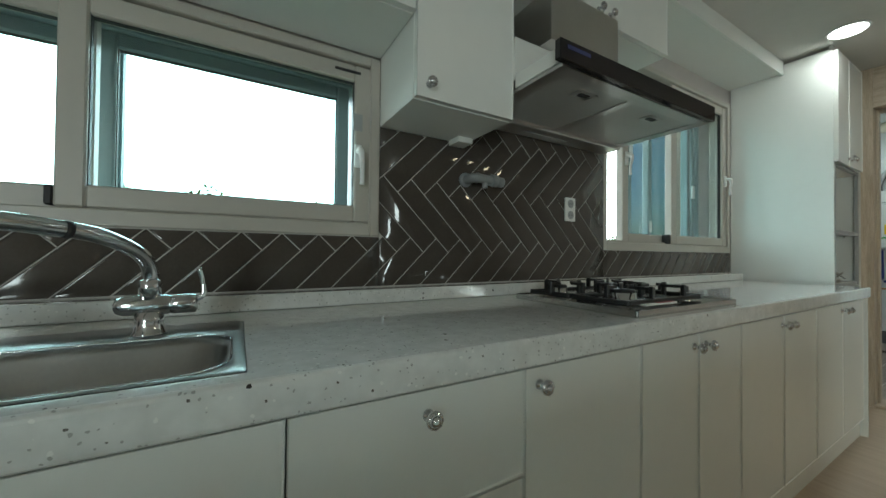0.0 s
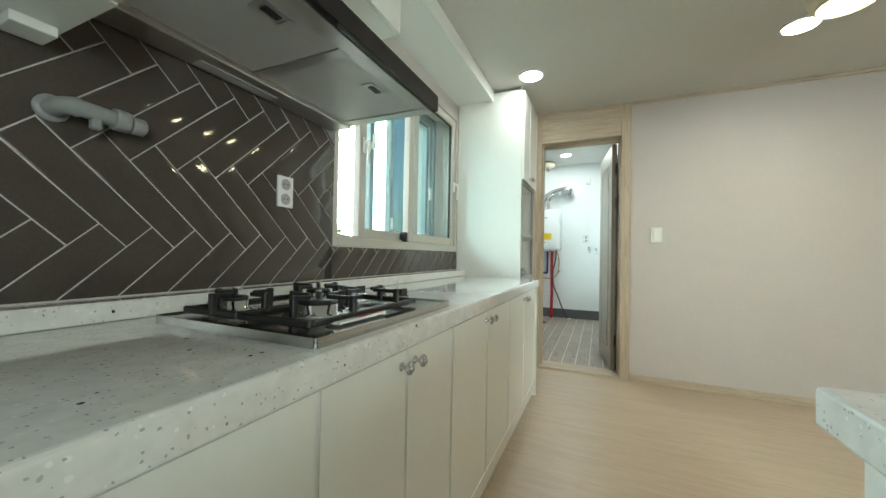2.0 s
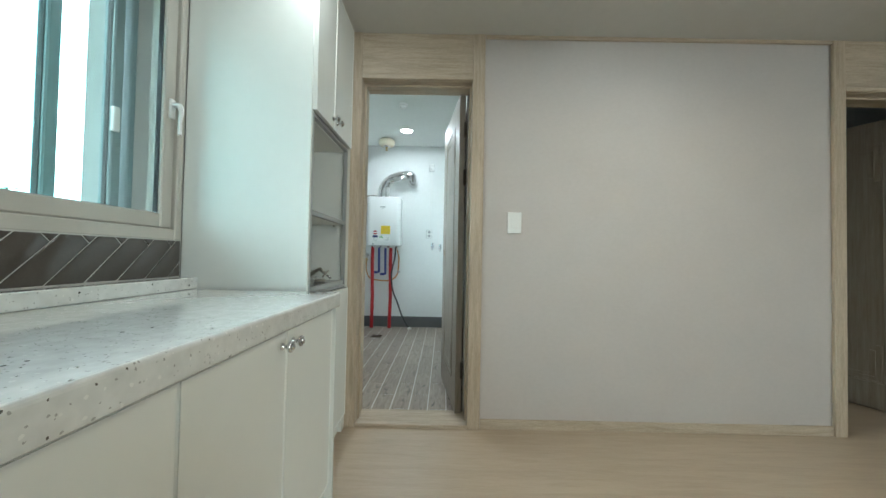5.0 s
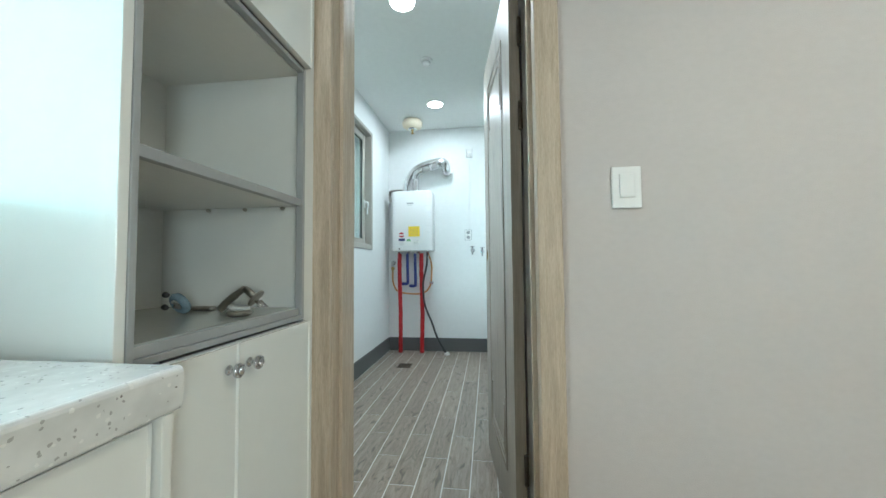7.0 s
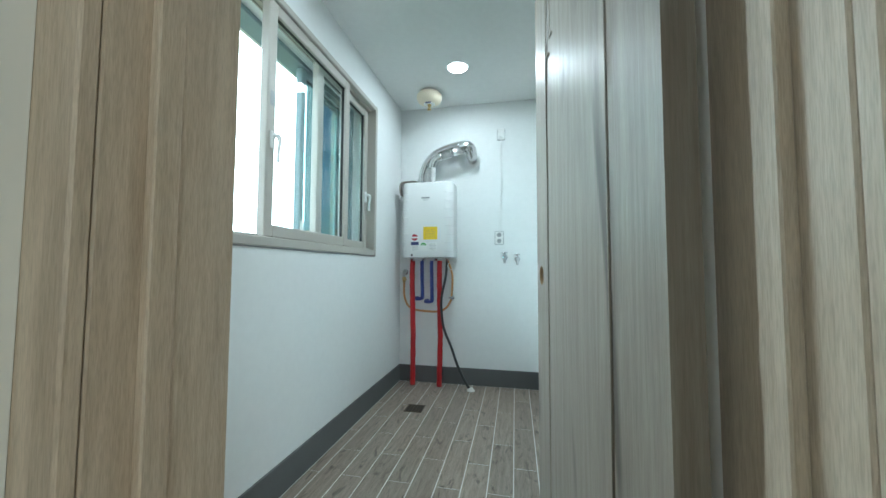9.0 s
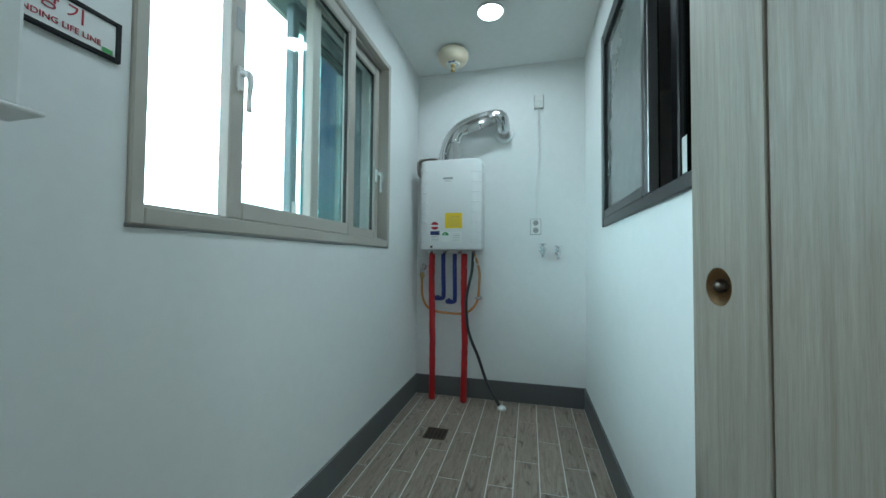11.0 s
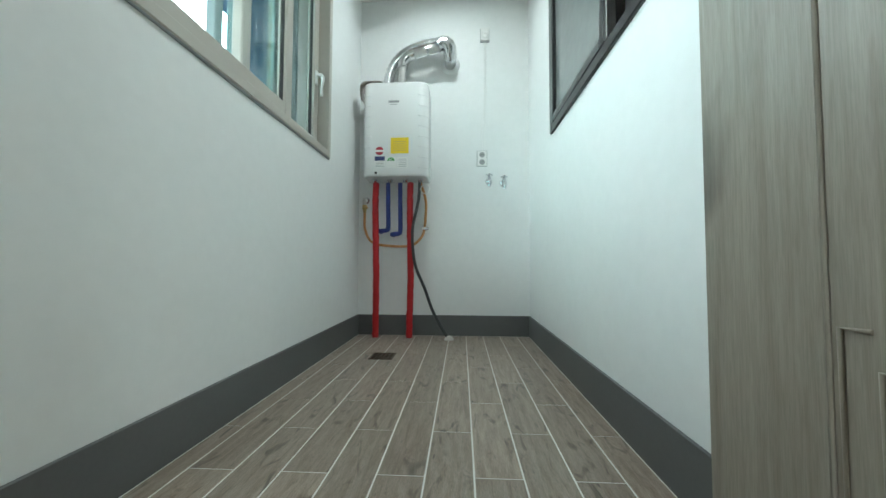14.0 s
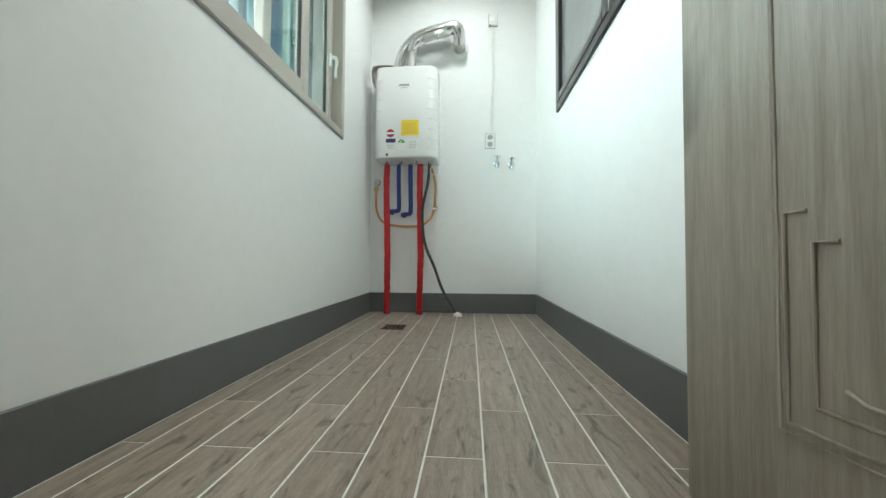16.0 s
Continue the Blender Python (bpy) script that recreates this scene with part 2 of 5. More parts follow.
M_HINGE = material("dark_bronze_hinge", (0.10, 0.085, 0.07), 0.35, 0.8, vary=0.1)
def glow(name, low, high, strength):
    """Overcast distance: soft bright cloud that gives off light."""
    m = bpy.data.materials.new(name)
    m.use_nodes = True
    n, l = m.node_tree.nodes, m.node_tree.links
    n.remove(n["Principled BSDF"])
    tc, t, r, e = n.new("ShaderNodeTexCoord"), n.new("ShaderNodeTexNoise"), n.new("ShaderNodeValToRGB"), n.new("ShaderNodeEmission")
    t.inputs["Scale"].default_value, t.inputs["Detail"].default_value = 0.03, 6
    r.color_ramp.elements[0].position, r.color_ramp.elements[1].position = 0.35, 0.6
    r.color_ramp.elements[0].color, r.color_ramp.elements[1].color = (*low, 1), (*high, 1)
    e.inputs[1].default_value = strength
    l.new(tc.outputs["Object"], t.inputs["Vector"])
    l.new(t.outputs[0], r.inputs[0])
    l.new(r.outputs[0], e.inputs[0])
    l.new(e.outputs[0], n["Material Output"].inputs[0])
    return m


M_SKY = glow("overcast_sky", (0.80, 0.92, 1.0), (0.97, 0.99, 1.0), 14.0)
M_LAMP = material("lamp_diffuser", (1.0, 0.98, 0.94), 0.5, emit=14.0)
M_WARM = material("pendant_bulb_glow", (1.0, 0.78, 0.48), 0.5, emit=16.0)
M_CERAM = material("perforated_ceramic", (0.68, 0.60, 0.46), 0.5, vary=0.05)
M_CHIP = material("raw_chipboard", (0.30, 0.20, 0.10), 0.85, vary=0.3, scale=60, bump=0.4)
M_BLUEFILM = material("bluish_bag_film", (0.20, 0.28, 0.33), 0.12, vary=0.3, scale=40, bump=0.5, bump_scale=60)
M_LAMGREY = material("glossy_grey_laminate", (0.47, 0.48, 0.455), 0.12, vary=0.03, scale=5)
M_SINK = material("sink_steel", (0.36, 0.365, 0.36), 0.3, 1.0, vary=0.05, scale=12, bump=0.03)
M_HOB = material("polished_hob_steel", (0.50, 0.50, 0.49), 0.16, 1.0, vary=0.05, scale=12)
M_RUST = material("rusty_steel", (0.10, 0.075, 0.055), 0.5, 0.5, vary=0.3, scale=40)
M_FILM = material("clear_bag_film", (0.55, 0.56, 0.55), 0.15, vary=0.2, scale=30, bump=0.6, bump_scale=40)
M_NICKEL = material("satin_nickel", (0.45, 0.42, 0.37), 0.3, 1.0, vary=0.08)
M_LEAF = material("foliage", (0.13, 0.18, 0.045), 0.6, vary=0.5, scale=1.2)
M_BARK = material("bark", (0.12, 0.09, 0.06), 0.9, vary=0.3, bump=0.4)
M_GROUND = material("outside_ground", (0.16, 0.17, 0.10), 0.95, vary=0.3, scale=0.2)
M_BRICK = material("weathered_brick", (0.44, 0.32, 0.26), 0.85, vary=0.3, scale=9, bump=0.3)
M_MORTAR = material("mortar", (0.42, 0.40, 0.37), 0.9, vary=0.1)
M_OUTWALL = material("outer_render", (0.5, 0.49, 0.47), 0.9, vary=0.08)
M_FOILBACK = material("grey_sheet_glass", (0.17, 0.185, 0.18), 0.10, vary=0.10, scale=1.6)
G_CLEAR = glass("clear_glass", (0.93, 0.96, 0.95))
G_TEAL = glass("teal_tinted_glass", (0.80, 0.90, 0.895))
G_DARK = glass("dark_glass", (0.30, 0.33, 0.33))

# ---- mesh helpers ----


def bm_box(x0, x1, y0, y1, z0, z1, bevel=0.0, seg=1, bm=None):
    b = bmesh.new()
    vs = [b.verts.new((x, y, z)) for z in (z0, z1) for y in (y0, y1) for x in (x0, x1)]
    for f in ((0, 2, 3, 1), (4, 5, 7, 6), (0, 1, 5, 4), (2, 6, 7, 3), (0, 4, 6, 2), (1, 3, 7, 5)):
        b.faces.new([vs[i] for i in f])
    if bevel:
        bmesh.ops.bevel(b, geom=b.edges[:], offset=bevel, segments=seg, affect="EDGES", profile=0.5)
    return merge(bm, b)


def merge(bm, b):
    """b's faces added to bm; b itself where bm is None."""
    if bm is None:
        return b
    vm = {v: bm.verts.new(v.co) for v in b.verts}
    for f in b.faces:
        nf = bm.faces.new([vm[v] for v in f.verts])
        nf.smooth = f.smooth
    b.free()
    return bm


def bm_tube(points, radius, sides=12, bm=None, crimp=0.0, caps=True):
    """A round bar or pipe along points; radius a number or one a point; crimp ripples it like bellows."""
    b = bmesh.new()
    pts = [Vector(p) for p in points]
    rings = []
    side = None
    for i, p in enumerate(pts):
        d = (pts[min(i + 1, len(pts) - 1)] - pts[max(i - 1, 0)]).normalized()
        if side is None:
            side = d.orthogonal().normalized()
        side = (side - d * side.dot(d)).normalized()
        up = d.cross(side)
        r = radius[i] if isinstance(radius, (list, tuple)) else radius
        r *= 1 + (crimp if i % 2 else 0)
        rings.append([b.verts.new(p + r * (side * math.cos(a) + up * math.sin(a))) for a in (2 * math.pi * k / sides for k in range(sides))])
    for r0, r1 in zip(rings, rings[1:]):
        for k in range(sides):
            b.faces.new((r0[k], r0[(k + 1) % sides], r1[(k + 1) % sides], r1[k])).smooth = True
    if caps:
        b.faces.new(list(reversed(rings[0])))
        b.faces.new(rings[-1])
    return merge(bm, b)


def smooth_path(points, steps=8):
    """Catmull-Rom curve through points."""
    p = [Vector(q) for q in points]
    p = [2 * p[0] - p[1]] + p + [2 * p[-1] - p[-2]]
    out = []
    for i in range(1, len(p) - 2):
        for s in range(steps):
            t = s / steps
            out.append(0.5 * (2 * p[i] + (p[i + 1] - p[i - 1]) * t + (2 * p[i - 1] - 5 * p[i] + 4 * p[i + 1] - p[i + 2]) * t * t + (3 * p[i] - p[i - 1] - 3 * p[i + 1] + p[i + 2]) * t ** 3))
    return out + [p[-2]]


def bm_lathe(profile, m, sides=20, bm=None):
    """Turned shape: profile rows of (radius, height) about the z axis of the pose m."""
    b = bmesh.new()
    rings = []
    for r, h in profile:
        rings.append([b.verts.new(m @ Vector((max(r, 1e-4) * math.cos(a), max(r, 1e-4) * math.sin(a), h))) for a in (2 * math.pi * k / sides for k in range(sides))])
    for r0, r1 in zip(rings, rings[1:]):
        for k in range(sides):
            b.faces.new((r0[k], r0[(k + 1) % sides], r1[(k + 1) % sides], r1[k])).smooth = True
    b.faces.new(list(reversed(rings[0])))
    b.faces.new(rings[-1])
    return merge(bm, b)


def bm_frame(x0, x1, z0, z1, y0, y1, w, bevel=0.004, bottom=None, bm=None):
    """A rectangular frame of four bars in the xz plane."""
    bt = w if bottom is None else bottom
    bm = bm_box(x0, x0 + w, y0, y1, z0, z1, bevel, bm=bm)
    bm_box(x1 - w, x1, y0, y1, z0, z1, bevel, bm=bm)
    bm_box(x0 + w, x1 - w, y0 + 0.001, y1 - 0.001, z0, z0 + bt, bevel, bm=bm)
    bm_box(x0 + w, x1 - w, y0 + 0.001, y1 - 0.001, z1 - w, z1, bevel, bm=bm)
    return bm


def part(name, bm, mat, parent=None, label="", base=None):
    """One mesh object; under parent it keeps its place in the world."""
    bmesh.ops.recalc_face_normals(bm, faces=bm.faces[:])
    me = bpy.data.meshes.new(name)
    if base is not None:
        bmesh.ops.translate(bm, verts=bm.verts[:], vec=-Vector(base))
    bm.to_mesh(me)
    bm.free()
    me.materials.append(mat)
    o = new(name, me)
    if base is not None:
        o.location = base
    if parent is not None:
        o.parent = parent
        bpy.context.view_layer.update()
        o.matrix_parent_inverse = parent.matrix_world.inverted()
    return tagged(o, label)


def thing(name, base, label, category, group="", kind=""):
    e = new(name)
    e.location = base
    e.empty_display_size = 0.05
    bpy.context.view_layer.update()
    return tagged(e, label, category, group, kind)


def structure(name, bm, mat, label="", category=""):
    return tagged(part(name, bm, mat), label, category, "", "structure")


def writing(name, text, size, m, mat, parent, label=""):
    """Letters as a thin mesh, set in the plane of the pose m."""
    c = bpy.data.curves.new(name, "FONT")
    c.body, c.size, c.extrude, c.align_x, c.align_y = text, size, 0.0006, "CENTER", "CENTER"
    o = new(name, c)
    bpy.context.view_layer.update()
    me = bpy.data.meshes.new_from_object(o.evaluated_get(bpy.context.evaluated_depsgraph_get()))
    bpy.data.objects.remove(o)
    me.transform(m)
    me.materials.clear()
    me.materials.append(mat)
    w = new(name, me)
    w.parent = parent
    w.matrix_parent_inverse = parent.matrix_world.inverted()
    return tagged(w, label)

# ---- the large structure ----
CEIL, UCEIL, KY, UY, DX, UX0, UX1, UYS = 2.385, 2.63, 1.28, 1.33, 3.95, 4.13, 6.94, 0.018

structure("floor", bm_box(-4.0, DX + 0.10, -5.0, KY + 0.05, -0.12, 0), M_FLOOR, "light oak laminate floor", "floor")
structure("ceiling", bm_box(-4.0, DX, -5.0, KY, CEIL, CEIL + 0.1), M_CEIL, "pale papered kitchen ceiling", "ceiling")


def wall_with_holes(name, axis, c0, c1, a0, a1, z0, z1, holes, mat, label):
    """A wall slab between c0 and c1 across its axis, from a0 to a1 along it, with openings (a0, a1, z0, z1)."""
    cuts_a = sorted({a0, a1, *[h[0] for h in holes], *[h[1] for h in holes]})
    cuts_z = sorted({z0, z1, *[h[2] for h in holes], *[h[3] for h in holes]})
    grid = {}
    b = bmesh.new()

    def vert(u, z, c):
        key = (round(u, 5), round(z, 5), c)
        if key not in grid:
            grid[key] = b.verts.new((u, c, z) if axis == "y" else (c, u, z))
        return grid[key]

    def solid(i, j):
        if not (0 <= i < len(cuts_a) - 1 and 0 <= j < len(cuts_z) - 1):
            return False
        u, z = (cuts_a[i] + cuts_a[i + 1]) / 2, (cuts_z[j] + cuts_z[j + 1]) / 2
        return not any(h[0] < u < h[1] and h[2] < z < h[3] for h in holes)

    for i in range(len(cuts_a) - 1):
        for j in range(len(cuts_z) - 1):
            if not solid(i, j):
                continue
            u0, u1, w0, w1 = cuts_a[i], cuts_a[i + 1], cuts_z[j], cuts_z[j + 1]
            for c in (c0, c1):
                b.faces.new([vert(u0, w0, c), vert(u1, w0, c), vert(u1, w1, c), vert(u0, w1, c)])
            for (di, dj, e) in ((-1, 0, ((u0, w0), (u0, w1))), (1, 0, ((u1, w0), (u1, w1))), (0, -1, ((u0, w0), (u1, w0))), (0, 1, ((u0, w1), (u1, w1)))):
                if not solid(i + di, j + dj):
                    (p, q), (r, s) = e
                    b.faces.new([vert(p, q, c0), vert(r, s, c0), vert(r, s, c1), vert(p, q, c1)])
    return structure(name, b, mat, label, "wall")


WA, WB, WC = (-1.35, 0.515, 1.10, 1.74), (1.785, 3.298, 1.071, 2.20), (4.75, 6.30, 1.168, 2.37)
WD = (4.90, 6.255, 1.278, 2.35)
wall_with_holes("wall_north", "y", KY, 1.70, -4.0, DX + 0.09, -0.1, 2.8, [WA, WB], M_WALL, "kitchen outer wall with two windows")
wall_with_holes("wall_utility_north", "y", UY, 1.70, DX + 0.09, 7.1, -0.1, 2.8, [WC], M_UWALL, "white utility room wall with a window")
wall_with_holes("wall_utility_south", "y", UYS - 0.14, UYS, UX0, UX1 + 0.1, -0.1, 2.8, [WD], M_UWALL, "white utility room wall with a black window")
structure("wall_utility_end", bm_box(UX1, UX1 + 0.2, UYS - 0.14, UY, -0.1, 2.8), M_UWALL, "white utility room end wall", "wall")
structure("ceiling_utility", bm_box(UX0, UX1, UYS, UY, UCEIL, UCEIL + 0.1), M_UCEIL, "white utility room ceiling", "ceiling")
D1, D2 = (0.000, 0.672, -0.1, 2.10), (-3.03, -2.26, -0.1, 2.07)
wall_with_holes("wall_east", "x", DX, DX + 0.09, -5.0, KY, -0.1, 2.8, [(D1[0] - 0.03, D1[1] + 0.03, -0.2, 2.12), (D2[0] - 0.03, D2[1] + 0.03, -0.2, 2.09)], M_WALL, "warm grey papered kitchen wall with two doorways")
wall_with_holes("wall_utility_west", "x", DX + 0.09, UX0, -5.0, UY, -0.1, 2.8, [(D1[0] - 0.03, D1[1] + 0.03, -0.2, 2.12), (D2[0] - 0.03, D2[1] + 0.03, -0.2, 2.09)], M_UWALL, "white wall behind the doorways")
wall_with_holes("wall_west", "x", -4.2, -4.0, -5.0, 1.70, -0.1, 2.8, [], M_WALL, "living side wall")
# unseen wall; its opening is added only to hold the fill lamp
wall_with_holes("wall_south", "y", -5.2, -5.0, -4.2, DX + 0.18, -0.1, 2.8, [(-3.90, -2.74, 0.40, 2.30)], M_WALL, "unseen living side back wall with an opening added for the fill lamp")
# the unlit room beyond the second doorway
structure("floor_bedroom", bm_box(DX + 0.10, 7.1, -5.0, UYS - 0.14, -0.12, -0.002), M_FLOOR, "light laminate floor of the dim room", "floor")
structure("wall_bedroom_east", bm_box(7.1, 7.3, -5.2, UYS, -0.1, 2.8), M_DARK, "dim room wall", "wall")
structure("wall_bedroom_south", bm_box(UX0, 7.1, -5.2, -5.0, -0.1, 2.8), M_DARK, "dim room back wall", "wall")
structure("ceiling_bedroom", bm_box(UX0, 7.1, -5.0, UYS - 0.14, 2.39, 2.5), M_DARK, "dim room ceiling", "ceiling")
structure("roof", bm_box(-4.4, 7.3, -5.2, 1.95, 2.8, 3.0), M_OUTWALL, "flat roof slab", "roof")

# skirting, casings, lintel panels
structure("baseboard", bm_box(DX - 0.012, DX, D2[1] + 0.075, D1[0] - 0.078, 0, 0.058, 0.002), M_OAKH, "light oak skirting board", "skirting")
structure("trim_ceiling", bm_box(DX - 0.016, DX, -5.0, D1[0] - 0.078, CEIL - 0.022, CEIL, 0.002), M_OAKH, "thin oak ceiling bead", "trim")


def casing(name, y0, y1, top, label):
    """Door lining and oak face frame round an opening from y0 to y1, with a panel up to the ceiling."""
    e = thing(name, (DX, (y0 + y1) / 2, 0), label, "door frame", kind="structure")
    for nm, a, b, o in (("jamb", y1, y1 + 0.075, 1), ("jamb", y0 - 0.075, y0, -1)):
        bm = bm_box(DX - 0.022, DX - 0.001, a, b, 0, CEIL - 0.001, 0.003)
        part(nm, bm, M_OAK, e)
        bm = bm_box(DX - 0.0, UX0 + 0.012, a if o > 0 else b - 0.028, a + 0.028 if o > 0 else b, 0, top, 0.002)
        bm_box(DX + 0.05, DX + 0.085, (a - 0.014) if o > 0 else b, a if o > 0 else b + 0.014, 0, top, 0.002, bm=bm)
        part("lining", bm, M_OAK, e)
    part("head", bm_box(DX - 0.001, UX0 + 0.012, y0, y1, top - 0.0, top + 0.02, 0.002), M_OAKH, e)
    part("head_stop", bm_box(DX + 0.05, DX + 0.085, y0 + 0.014, y1 - 0.014, top - 0.014, top - 0.0005, 0.002), M_OAKH, e)
    part("head_trim", bm_box(DX - 0.024, DX - 0.001, y0, y1, top, top + 0.026, 0.003), M_OAKH, e)
    part("overpanel", bm_box(DX - 0.014, DX - 0.001, y0, y1, top + 0.026, CEIL - 0.001, 0.001), M_OAKH, e)
    return e


_c1 = casing("door_frame_1", D1[0], D1[1], 2.10, "light oak door frame with panel above to the ceiling")
part("threshold", bm_box(DX - 0.02, UX0 + 0.01, D1[0], D1[1], -0.02, 0.022, 0.004), M_OAKH, _c1)
casing("door_frame_2", D2[0], D2[1], 2.07, "light oak door frame of the dim room")


def hinge(base, parent):
    x, y, z = base
    bm = bm_tube([(x, y, z - 0.05), (x, y, z + 0.05)], 0.008, 10)
    bm_box(x, x + 0.028, y - 0.004, y - 0.001, z - 0.05, z + 0.05, 0.001, bm=bm)
    for k in (-0.017, 0.017):
        bm_tube([(x, y, z + k - 0.001), (x, y, z + k + 0.001)], 0.0092, 10, bm=bm)
    return part("hinge", bm, M_HINGE, parent, "dark metal butt hinge")


def door_leaf(name, base, yaw, width, height, label, hole):
    """A moulded door in local x from the hinge, its shown face at local y = 0, then turned into place."""
    e = thing(name, (0, 0, 0), label, "door")
    if hole:
        hx, hz, hr = width - 0.062, hole, 0.029
        b = bmesh.new()
        ring = 24
        outer = []
        for y in (0.0, -0.038):
            circ = [b.verts.new((hx + hr * math.cos(2 * math.pi * k / ring), y, hz + hr * math.sin(2 * math.pi * k / ring))) for k in range(ring)]
            s = 0.06
            sq = []
            for k in range(ring):
                c, q = math.cos(2 * math.pi * k / ring), math.sin(2 * math.pi * k / ring)
                f = s / max(abs(c), abs(q))
                sq.append(b.verts.new((hx + f * c, y, hz + f * q)))
            for k in range(ring):
                b.faces.new((circ[k], circ[(k + 1) % ring], sq[(k + 1) % ring], sq[k]))
            outer.append(circ)
        for k in range(ring):
            b.faces.new((outer[0][k], outer[0][(k + 1) % ring], outer[1][(k + 1) % ring], outer[1][k])).smooth = True
        x1 = hx - 0.06
        bm_box(0, x1, -0.038, 0, 0.006, height, 0, bm=b)
        bm_box(x1, width - 0.002, -0.038, 0, 0.006, hz - 0.06, 0, bm=b)
        bm_box(x1, width - 0.002, -0.038, 0, hz + 0.06, height, 0, bm=b)
        bm_box(width - 0.002, width, -0.0375, -0.0005, 0.006, height, 0, bm=b)
        body = part("leaf", b, M_DOOR, e)
        part("hole_lining", bm_tube([(hx, -0.0005, hz), (hx, -0.0375, hz)], hr - 0.0012, 24, caps=False), M_CHIP, e, "raw chipboard inside the handle hole")
        part("latch_stub", bm_lathe([(0.009, 0), (0.011, 0.006), (0.008, 0.012), (0.004, 0.02)], pose(width - 0.033, -0.019, hz, 0, -90, 0)), M_HINGE, e)
    else:
        body = part("leaf", bm_box(0, width, -0.038, 0, 0.006, height, 0.002), M_DOOR, e)
    # raised beads of the moulded panels
    for side in (0.0006, -0.0386):
        def bead(pts):
            part("moulding", bm_tube([(x, side, z) for x, z in pts], 0.0030, 6), M_DOOR, e)
        a, c, top = 0.156, width - 0.156, height - 0.16
        bead([(a, 0.19), (a, top), (c, top), (c, 0.19), (a, 0.19)])
        for lo, hi, s in ((0.201, 0.456, 1), (top - 0.012, top - 0.27, -1)):
            p, q = a + 0.011, c - 0.011
            bead([(p + 0.026, hi), (p, hi), (p, lo), (q, lo), (q, hi), (q - 0.026, hi)])
            p, q, lo, hi = p + 0.032, q - 0.032, lo + 0.03 * s, hi - 0.037 * s
            bead([(p + 0.026, hi), (p, hi), (p, lo), (q, lo), (q, hi), (q - 0.026, hi)])
            bead([(p + 0.028, lo + 0.03 * s), (p + 0.045, lo + 0.02 * s), (q - 0.045, lo + 0.02 * s), (q - 0.028, lo + 0.03 * s)])
    for z in (0.28, 1.52, 1.83):
        hinge((-0.006, -0.036, z), e)
    e.matrix_world = pose(*base, 0, 0, yaw)
    return e


door_leaf("door_1", (4.085, 0.068, 0.02), math.degrees(math.atan2(0.095, 0.715)), 0.722, 2.06, "open grey oak door with a bare round handle hole", 1.035)
door_leaf("door_2", (4.145, -2.985, 0.0), math.degrees(math.atan2(0.17, 0.43)), 0.75, 2.05, "open grey oak door of the dim room", 0)

# ---- windows ----


def sash(parent, x0, x1, z0, z1, ya, yb, w, mat, gmat, glass_name="pane"):
    s = part("sash", bm_frame(x0, x1, z0, z1, min(ya, yb), max(ya, yb), w, 0.005), mat, parent)
    ym = (ya + yb) / 2
    p = part(glass_name, bm_box(x0 + w - 0.004, x1 - w + 0.004, ym - 0.003, ym + 0.003, z0 + w - 0.004, z1 - w + 0.004), gmat, s)
    p.visible_shadow = False
    lo, hi = min(ya, yb) + 0.004, max(ya, yb) - 0.004
    part("gasket", bm_frame(x0 + w - 0.003, x1 - w + 0.003, z0 + w - 0.003, z1 - w + 0.003, ym - 0.009, ym + 0.009, 0.005, 0), M_GASKET, s)
    return s


def lever(parent, x, y, z, s=-1, flip=1):
    """White cranked window handle on a plate; s is the way out of the wall."""
    bm = bm_box(x - 0.013, x + 0.013, min(y, y + s * 0.012), max(y, y + s * 0.012), z - 0.035, z + 0.045, 0.004, 2)
    h = part("handle", bm, M_PLASTIC, parent, "white cranked window handle")
    path = smooth_path([(x, y + s * 0.008, z + 0.02), (x, y + s * 0.034, z + 0.018), (x + 0.004 * flip, y + s * 0.042, z - 0.005), (x + 0.008 * flip, y + s * 0.034, z - 0.05), (x + 0.008 * flip, y + s * 0.034, z - 0.10)], 6)
    part("grip", bm_tube(path, [0.0095 + 0.002 * math.sin(i / 4) for i in range(len(path))], 10), M_PLASTIC, h)


def latch(parent, x, y, z, s=-1):
    part("latch", bm_box(x - 0.014, x + 0.014, min(y, y + s * 0.016), max(y, y + s * 0.016), z - 0.05, z + 0.05, 0.005, 2), M_PLASTIC, parent, "white sliding latch")


def sticker(parent, x, y, z, w, h, mat=M_PAPER, s=-1):
    part("sticker", bm_box(x - w / 2, x + w / 2, min(y, y + s * 0.001), max(y, y + s * 0.001), z - h / 2, z + h / 2), mat, parent)


